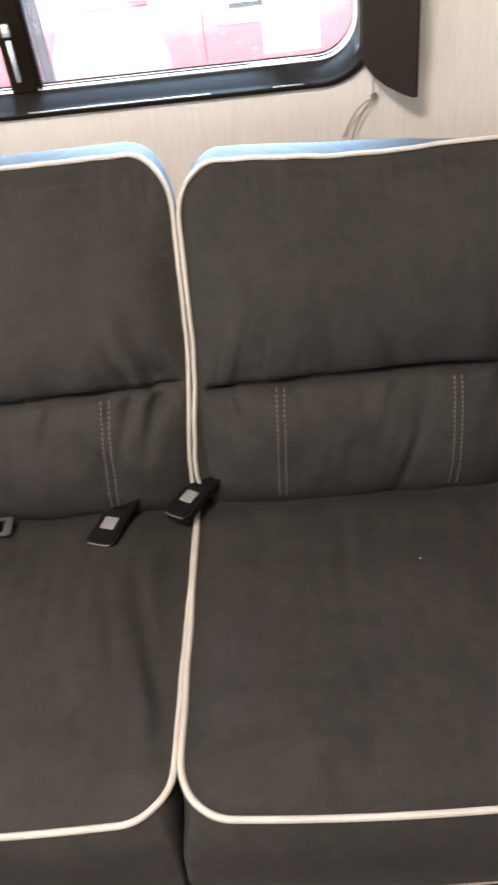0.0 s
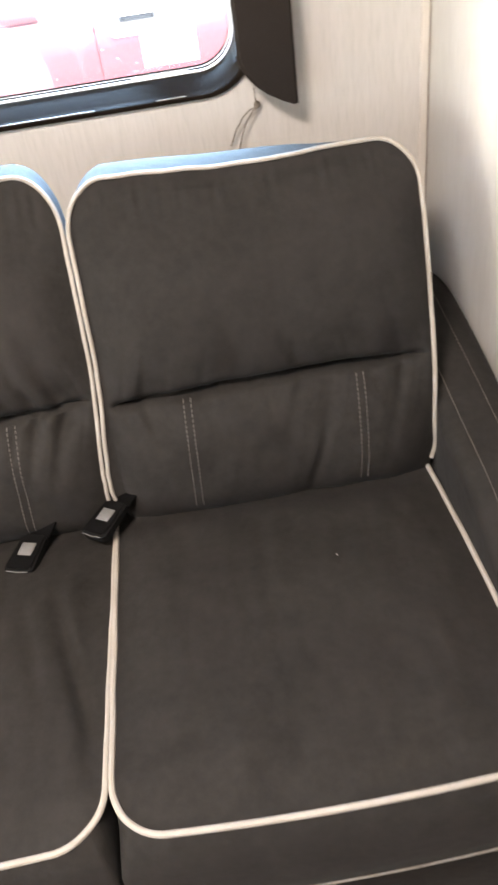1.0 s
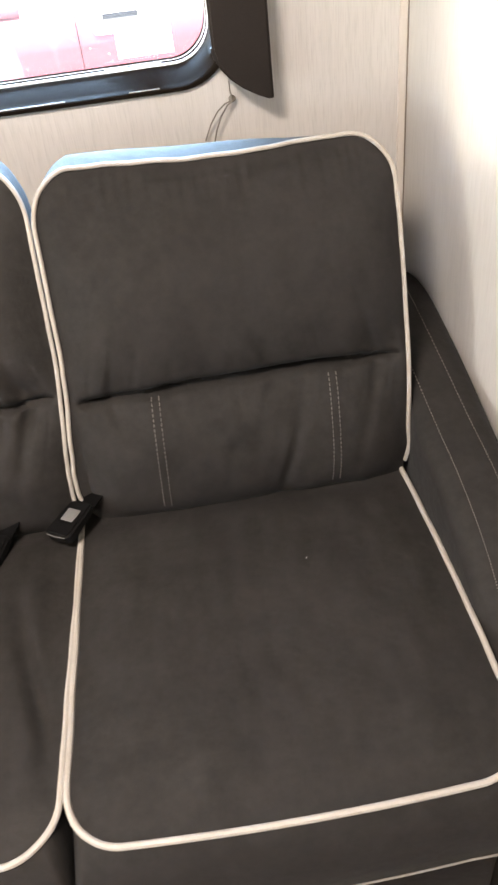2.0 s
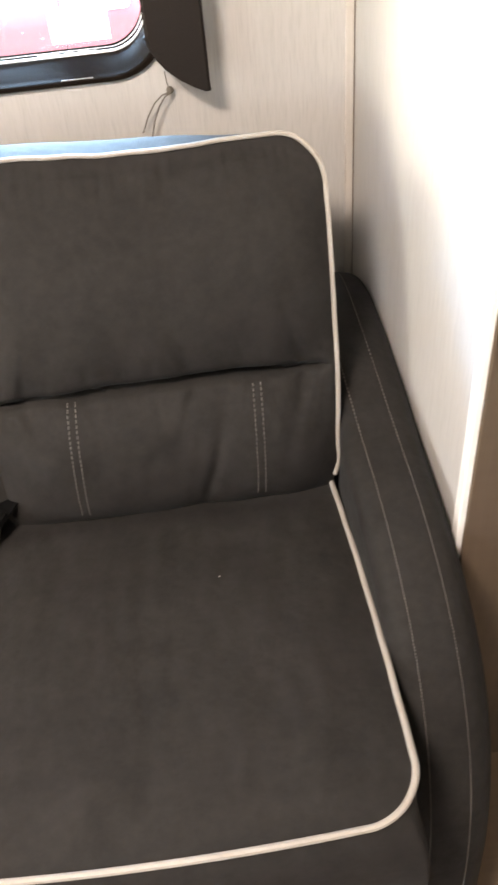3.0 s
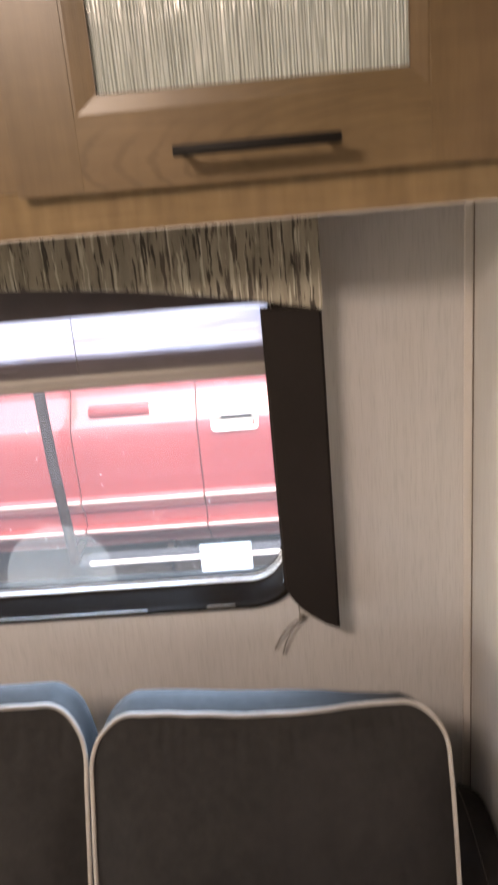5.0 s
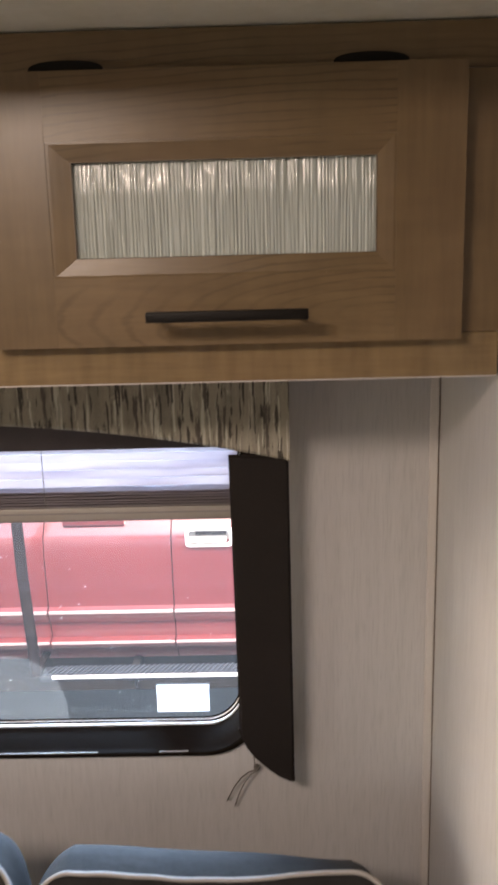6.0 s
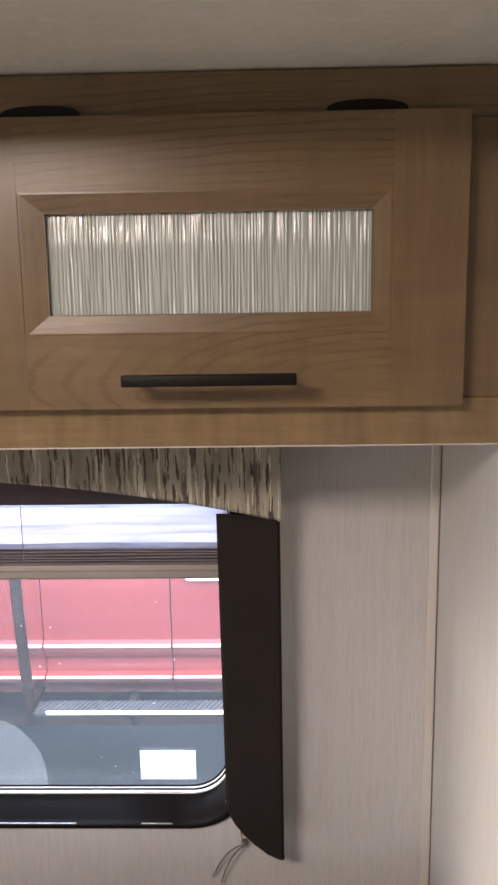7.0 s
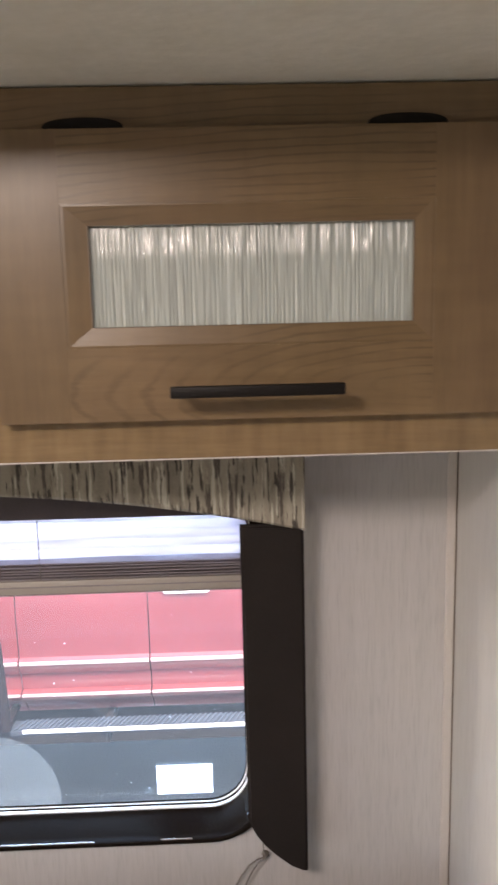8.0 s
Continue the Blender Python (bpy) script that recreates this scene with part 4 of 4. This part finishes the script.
def sofa_arm(parent, xa, xb, label_):
    path = smooth_path(arm_path(), 4)
    out = 1 if xa > 0 else -1
    xc, hw = (xa + xb) / 2, (xb - xa) / 2
    rows = []
    for i, p in enumerate(path):
        t = (path[min(i + 1, len(path) - 1)] - path[max(i - 1, 0)]).normalized()
        nrm = Vector((0, t.z, -t.y)) if Vector((0, t.z, -t.y)).dot(Vector((0, -0.5, 1))) > 0 else Vector((0, -t.z, t.y))
        row = []
        inner = Vector((0, min(max(p.y, -0.80) + 0.02, -0.03), max(0.02, p.z - 0.30) if p.y > -0.80 else max(0.02, p.z - 0.05)))
        k = min(1.0, max(0.0, (p.y + 0.455) / 0.05))
        tuck = 0.0095 * k * k * (3 - 2 * k)
        row.append((xc - hw + tuck, inner.y, inner.z))
        for a in range(-90, 91, 10):
            s = math.sin(radians(a))
            d = arm_drop(a, p.y, s * out > 0)
            q = p - nrm * d + nrm * 0.0012 * noise.noise((a * 0.03, p.y * 9, p.z * 9))
            row.append((xc + (hw if s > 0 else hw - tuck) * math.copysign(abs(s) ** 0.8, s), q.y, q.z))
        row.append((xc + hw, inner.y, inner.z))
        rows.append(row)
    arm = part("arm", sheet(rows), SUEDE, parent, label_, True)
    for x in (xc - 0.0290, xc + 0.0150):
        bm = bmesh.new()
        dens = smooth_path(arm_path(), 36)
        for k in range(12, len(dens) - 2, 2):
            p, q = dens[k], dens[k + 1]
            t = (q - p).normalized()
            n = Vector((0, t.z, -t.y)) if Vector((0, t.z, -t.y)).dot(Vector((0, -0.5, 1))) > 0 else Vector((0, -t.z, t.y))
            frac = abs(x - xc) / hw
            a = math.degrees(math.asin(frac ** 1.25))
            lift = 0.0008 - arm_drop(a, p.y, (x - xc) * out > 0)
            end = p + (q - p) * 0.85
            tube([(x, p.y + n.y * lift, p.z + n.z * lift), (x, end.y + n.y * lift, end.z + n.z * lift)], 0.0006, 4, bm=bm)
        part("stitching", bm, STITCH_DIM, arm, "faint line of stitches")
    return arm


sofa = thing("sofa", "charcoal microfibre two-seat sofa with cream piping under the window", "sofa")
SEAM_X = -0.3055
bm = bmesh.new()
box(-0.785, 0.160, -0.22, -0.03, 0.03, 0.60, 0.03, 4, bm)
part("back_frame", bm, SUEDE, sofa, "", True)
part("base", box(-0.79, 0.158, -0.872, -0.21, 0.03, 0.362, 0.015, 3), SUEDE, sofa, "", True)
seat_cushion(SEAM_X + 0.0036, 0.150, 1, sofa, "flat seat cushion with rounded front corners")
seat_cushion(-0.775, SEAM_X - 0.0036, -1, sofa, "flat seat cushion with a soft dent")
back_cushion(lambda z: seam_x(z) + 0.0036 + 0.014 * max(0.0, (0.53 - z) / 0.05) ** 2, outer_x, 1, (-0.173, 0.062), sofa, "puffed back cushion over a stitched lumbar roll")
back_cushion(lambda z: -0.785, lambda z: seam_x(z) - 0.0036, -1, (-0.410, -0.645), sofa, "puffed back cushion over a stitched lumbar roll")
sofa_arm(sofa, 0.1575, 0.2660, "padded arm that rolls down to the floor")
sofa_arm(sofa, -0.885, -0.790, "padded arm that rolls down to the floor")


# ---- seat belts ----
def belt_buckle(x, y, z, turn, tilt, roll, label_):
    b = thing("seat_belt_buckle", label_, "seat belt", "seat belts")
    out = rounded(-0.0245, 0.0245, -0.035, 0.037, 0.010, 4)
    bm = prism(out, -0.010, 0.010)
    bmesh.ops.bevel(bm, geom=[e for e in bm.edges if abs(e.verts[0].co.y - e.verts[1].co.y) < 0.001], offset=0.004, segments=3, affect="EDGES")
    for v in bm.verts:
        v.co = Vector((v.co.x * (1 + 2.0 * (v.co.z + 0.0) * -1.2), v.co.z, v.co.y * (1 - 4.0 * (v.co.z + 0.035))))
    body = part("body", bm, BLACK, b, "", True)
    part("button", box(-0.0125, 0.0125, -0.006, 0.018, 0.0050, 0.0098, 0.0016, 2), BUTTON, body, "grey release button", True)
    part("lip", tube([(-0.019, -0.0345, 0.007), (0.0, -0.0365, 0.0078), (0.019, -0.0345, 0.007)], 0.0009, 5), BUTTON, body, "pale edge of the slot", True)
    rows = []
    for k in range(13):
        t = k / 12
        rows.append([(w + 0.006 * math.sin(t * 2.5), 0.028 + 0.13 * t, h * 0.0014 - 0.003 + 0.020 * t) for w, h in ((-0.021, 1), (0.021, 1), (0.021, -1), (-0.021, -1))])
    part("webbing", sheet(rows, closed=True), WEBBING, b, "black woven strap")
    b.matrix_world = pose(x, y, z, tilt, roll, turn) @ Matrix.Diagonal((0.88, 0.88, 0.88, 1))
    return b


belt_buckle(-0.424, -0.486, 0.495, -22, 6, -7, "black seat belt buckle with a grey button lying on the seat")
belt_buckle(-0.314, -0.456, 0.505, -38, 8, -10, "black seat belt buckle wedged between the two cushions")

tongue = thing("seat_belt_tongue", "bright metal seat belt tongue on a black strap", "seat belt", "seat belts")
part("plate", ring(rounded(-0.017, 0.017, -0.014, 0.014, 0.006, 4), rounded(-0.012, 0.012, -0.003, 0.008, 0.003, 4), -0.0014, 0.0014), CHROME, tongue, "", True)
part("grip", box(-0.024, 0.024, -0.006, 0.006, 0.012, 0.036, 0.004, 2), BLACK, tongue, "black moulded grip", True)
part("webbing", box(-0.020, 0.020, -0.001, 0.001, 0.034, 0.085), WEBBING, tongue, "black woven strap")
tongue.matrix_world = pose(-0.578, -0.470, 0.500, -88, 0, 95)

lz = 0.470 + 0.048 * 0.38 * 1.15 + seat_top(0.27, 0.38, 1)
solid("lint", box(-0.0158, -0.0149, -0.5885, -0.5876, lz - 0.001, lz + 0.0008), WHITE, "tiny white speck of lint on the seat", "lint")


# ---- outside: ground, parked truck, hose, trees ----
GROUND_Z = -0.95
solid("ground", box(-60, 60, -60, 90, GROUND_Z - 0.2, GROUND_Z), ASPHALT, "dark grey asphalt parking lot", "ground", "structure")
rvb = bmesh.new()
box(-3.70, 1.80, -2.76, -2.742, -0.5, 0.0, 0, 1, rvb)
for x0, x1, y0, y1 in ((-3.70, VENT[0], -2.76, -0.60), (VENT[1], 1.80, -2.76, -0.60), (VENT[0], VENT[1], -2.76, VENT[2]), (VENT[0], VENT[1], VENT[3], -0.60)):
    box(x0, x1, y0, y1, 2.065, 2.12, 0, 1, rvb)
box(-2.16, 0.30, -0.60, 0.085, 1.90, 1.95, 0, 1, rvb)
box(-3.70, 1.80, -2.76, -0.62, -0.55, -0.07, 0, 1, rvb)
solid("roof", rvb, RV_SKIN, "white roof and skirt of the travel trailer", "roof", "structure")

TY = 2.30
PROFILE = [(-0.16, 0.110), (-0.088, 0.060), (-0.074, 0.020), (-0.046, -0.004), (-0.036, -0.010), (-0.022, -0.006), (-0.016, 0.028), (0.060, 0.017), (0.068, 0.004), (0.107, -0.010), (0.117, -0.018), (0.131, -0.014), (0.141, 0.004), (0.26, -0.002), (0.36, -0.004), (0.405, -0.002), (0.430, 0.000), (0.462, 0.004), (0.478, 0.014), (0.520, 0.046), (0.575, 0.090), (0.600, 0.102), (0.640, 0.108), (0.700, 0.116)]


def truck_panel(name, x0, x1, parent, label_, top=0.70):
    rows = []
    for z, dy in PROFILE:
        if z > top:
            break
        rows.append([(x0 + (x1 - x0) * k / 8, TY + dy, z) for k in range(9)])
    rows.append([(x, y + 0.03, z) for x, y, z in rows[-1]])
    rows.append([(x, TY + 0.14, z - 0.03) for x, y, z in rows[-1]])
    bm = sheet(rows)
    # returned edges along the shut lines
    for k in (0, 8):
        sheet([[rows[i][k] for i in range(len(PROFILE))], [(rows[i][k][0], rows[i][k][1] + 0.03, rows[i][k][2]) for i in range(len(PROFILE))]], bm)
    return part(name, bm, TRUCK, parent, label_, True)


def build_truck():
    t = thing("pickup_truck", "red pickup truck parked beside the trailer, shiny in the sun", "truck")
    part("core", box(-3.05, 1.55, TY + 0.15, TY + 1.72, -0.35, 0.66), GAP, t, "dark underbody")
    truck_panel("bed_side", -3.10, -0.960, t, "red bed side", 0.64)
    quarter = truck_panel("rear_door", -0.955, -0.396, t, "red rear half door")
    door = truck_panel("front_door", -0.391, 0.80, t, "red front door")
    truck_panel("fender", 0.808, 1.60, t, "red front fender", 0.64)
    part("hood", box(0.82, 1.58, TY + 0.06, TY + 1.74, 0.60, 0.68, 0.03, 3), TRUCK, t, "", True)
    # pale strips paint highlights on the body creases at door foot and sill
    for a, b in ((-3.10, -0.960), (-0.955, -0.396), (-0.391, 0.80), (0.808, 1.60)):
        part("crease_highlight", box(a + 0.002, b - 0.002, TY - 0.0235, TY - 0.012, 0.1145, 0.1290, 0.003, 2), CREASE_LIGHT, t, "pale strip painted as a crease highlight", True)
        part("crease_highlight", box(a + 0.002, b - 0.002, TY - 0.0160, TY - 0.004, -0.0340, -0.0230, 0.003, 2), CREASE_LIGHT, t, "pale strip painted as a crease highlight", True)
    # cab: pillars and roof, glass between
    z0, z1 = 0.70, 1.24
    inn = lambda z: TY + 0.118 + 0.16 * (z - z0)

    def upright(name, xa, xb, xa2, xb2, zz0=z0, zz1=z1, mat=TRUCK):
        bm = bmesh.new()
        v = [bm.verts.new(p) for p in ((xa, inn(zz0), zz0), (xb, inn(zz0), zz0), (xb2, inn(zz1), zz1), (xa2, inn(zz1), zz1))]
        w = [bm.verts.new((q.co.x, q.co.y + 0.05, q.co.z)) for q in v]
        bm.faces.new(v)
        bm.faces.new(w[::-1])
        for k in range(4):
            bm.faces.new((v[k], w[k], w[(k + 1) % 4], v[(k + 1) % 4]))
        return part(name, bm, mat, t)

    upright("pillar", -0.945, -0.845, -0.90, -0.83)
    upright("pillar", -0.400, -0.375, -0.392, -0.368, mat=BLACK)
    upright("pillar", 0.62, 0.74, 0.34, 0.44)
    upright("window_sill", -0.845, 0.62, -0.845, 0.62, 0.690, 0.712, BLACK)
    part("roof", box(-0.90, 0.40, TY + 0.15, TY + 1.62, z1 - 0.01, z1 + 0.07, 0.03, 3), TRUCK, t, "", True)

    def pane(name, pts):
        bm = bmesh.new()
        v = [bm.verts.new((x, inn(z) + 0.02, z)) for x, z in pts]
        bm.faces.new(v)
        p = part(name, bm, TINT, t, "tinted side glass")
        p.visible_shadow = False
        return p

    pane("window", [(-0.845, 0.712), (-0.40, 0.712), (-0.392, z1), (-0.83, z1)])
    pane("window", [(-0.375, 0.712), (0.62, 0.712), (0.34, z1), (-0.368, z1)])
    # far side of the cab and the seats inside
    part("far_pillar", box(-0.94, -0.84, TY + 1.56, TY + 1.60, 0.66, z1), TRUCK, t)
    part("far_pillar", box(-0.41, -0.36, TY + 1.56, TY + 1.60, 0.66, z1), TRUCK, t)
    part("far_sill", box(-0.94, 0.7, TY + 1.54, TY + 1.60, 0.60, 0.86, 0.01, 2), RV_SKIN, t, "pale door trim", True)
    part("rear_seat", box(-0.84, -0.56, TY + 0.30, TY + 1.40, 0.50, 0.86, 0.06, 3), GAP, t, "dark rear seat", True)
    part("seat_belt", tube([(-0.60, TY + 0.26, 1.22), (-0.52, TY + 0.24, 1.0), (-0.43, TY + 0.22, 0.74)], 0.022, 6), RAIL, t, "pale shoulder belt", True)
    for y in (TY + 0.42, TY + 1.05):
        part("seat", box(-0.36, -0.22, y, y + 0.48, 0.50, 1.02, 0.05, 3), RAIL, t, "grey seat back", True)
    # door handle in a scoop; white stands in for sky mirrored in chrome
    h = part("door_handle", ring(rounded(-0.330, -0.122, 0.418, 0.502, 0.020, 4), rounded(-0.316, -0.136, 0.430, 0.491, 0.015, 4), TY - 0.016, TY + 0.01), WHITE, door, "chrome handle in a scooped surround, sky reflection painted white", True)
    part("handle_cup", box(-0.316, -0.136, TY + 0.002, TY + 0.010, 0.430, 0.491), RAIL, h)
    part("slot", box(-0.285, -0.150, TY - 0.004, TY + 0.0015, 0.468, 0.489), GAP, h)
    part("grip", box(-0.322, -0.150, TY - 0.022, TY - 0.008, 0.436, 0.464, 0.006, 2), WHITE, h, "", True)
    # raised moulding on the rear door
    part("emblem_bar", box(-0.872, -0.600, TY + 0.022, TY + 0.070, 0.512, 0.552, 0.004, 2), TRUCK, quarter, "raised red moulding", True)
    # running board with a bright edge
    s = part("running_board", box(-0.985, 0.95, TY - 0.125, TY - 0.030, -0.155, -0.130, 0.006, 2), STEEL, t, "grey step board", True)
    part("edge_strip", box(-0.930, 0.93, TY - 0.133, TY - 0.126, -0.140, -0.123, 0.002, 2), WHITE, s, "bright step edge", True)
    for k in range(84):
        bm = box(-0.97 + k * 0.022, -0.961 + k * 0.022, TY - 0.119, TY - 0.036, -0.1305, -0.124)
        for v in bm.verts:
            v.co.x += 0.45 * (v.co.y - TY + 0.119)
        part("tread", bm, TREAD, s)
    for x in (-0.6, 0.2, 0.75):
        part("bracket", box(x, x + 0.03, TY - 0.10, TY + 0.2, -0.21, -0.154), GAP, s)
    for x in (-2.05, 1.12):
        for y in (TY + 0.03, TY + 1.50):
            bm = bmesh.new()
            bmesh.ops.create_cone(bm, cap_ends=True, segments=32, radius1=0.38, radius2=0.38, depth=0.24)
            bmesh.ops.bevel(bm, geom=[e for e in bm.edges if len(e.link_faces) == 2 and abs(e.verts[0].co.z - e.verts[1].co.z) < 0.01], offset=0.03, segments=3, affect="EDGES")
            bmesh.ops.rotate(bm, verts=bm.verts, matrix=Matrix.Rotation(radians(90), 3, "X"))
            bmesh.ops.translate(bm, verts=bm.verts, vec=(x, y + 0.12, GROUND_Z + 0.38))
            w = part("wheel", bm, TYRE, t, "black tyre", True)
            bm = bmesh.new()
            bmesh.ops.create_cone(bm, cap_ends=True, segments=24, radius1=0.22, radius2=0.20, depth=0.05)
            bmesh.ops.rotate(bm, verts=bm.verts, matrix=Matrix.Rotation(radians(90), 3, "X"))
            bmesh.ops.translate(bm, verts=bm.verts, vec=(x, y + (-0.005 if y < TY + 1 else 0.245), GROUND_Z + 0.38))
            part("rim", bm, ALU, w, "alloy rim", True)
    return t


build_truck()

hose = thing("marker_post", "dark rubber post with a yellow upper end bracketed to the truck", "post")
part("bracket", box(-1.020, -0.986, TY - 0.12, TY + 0.092, -0.128, -0.108, 0.003, 2), HOSE, hose, "", True)
part("post", tube([(-1.003, TY - 0.115, -0.125), (-1.005, TY - 0.12, 0.0), (-1.02, TY - 0.13, 0.35), (-1.03, TY - 0.12, 0.70)], 0.024, 12), HOSE, hose, "", True)
part("sleeve", tube([(-1.03, TY - 0.12, 0.70), (-1.035, TY - 0.12, 1.15)], 0.024, 12), YELLOW, hose, "yellow sleeve", True)


def tree(x, y, height, seed):
    rnd = random.Random(seed)
    t = thing("tree", "leafy green tree behind the parked truck", "tree", "trees beyond the lot", at=(x, y, GROUND_Z))
    part("trunk", tube([(0, 0, 0), (0.06, 0.02, height * 0.25), (0.0, 0.08, height * 0.5), (0.1, 0.0, height * 0.8)], 0.13, 8), BARK, t, "", True)
    me_v, me_f = [], []
    for _ in range(1500):
        a, b = rnd.uniform(0, 6.283), rnd.gauss(0, 0.5)
        rr = rnd.uniform(0.35, 1.0) ** 0.5 * height * 0.34
        c = Vector((rr * math.cos(a) * math.cos(b), rr * math.sin(a) * math.cos(b), height * 0.62 + rr * 1.15 * math.sin(b)))
        u = Vector((rnd.gauss(0, 1), rnd.gauss(0, 1), rnd.gauss(0, 1))).normalized() * rnd.uniform(0.10, 0.22)
        w = u.orthogonal().normalized() * rnd.uniform(0.05, 0.11)
        i = len(me_v)
        me_v += [c - u, c + w, c + u, c - w]
        me_f.append((i, i + 1, i + 2, i + 3))
    me = bpy.data.meshes.new("crown")
    me.from_pydata([tuple(v) for v in me_v], [], me_f)
    me.materials.append(LEAF)
    cr = new("crown", me)
    cr.parent = t
    tagged(cr, "loose green leaves", kind="stuff")


for x, y, h, s in ((-4.5, 13, 5.5, 1), (-1.8, 14, 6.0, 2), (1.2, 13, 5.2, 3), (4.0, 14.5, 6.2, 4), (-7.5, 14.5, 6.0, 5)):
    tree(x, y, h, s)
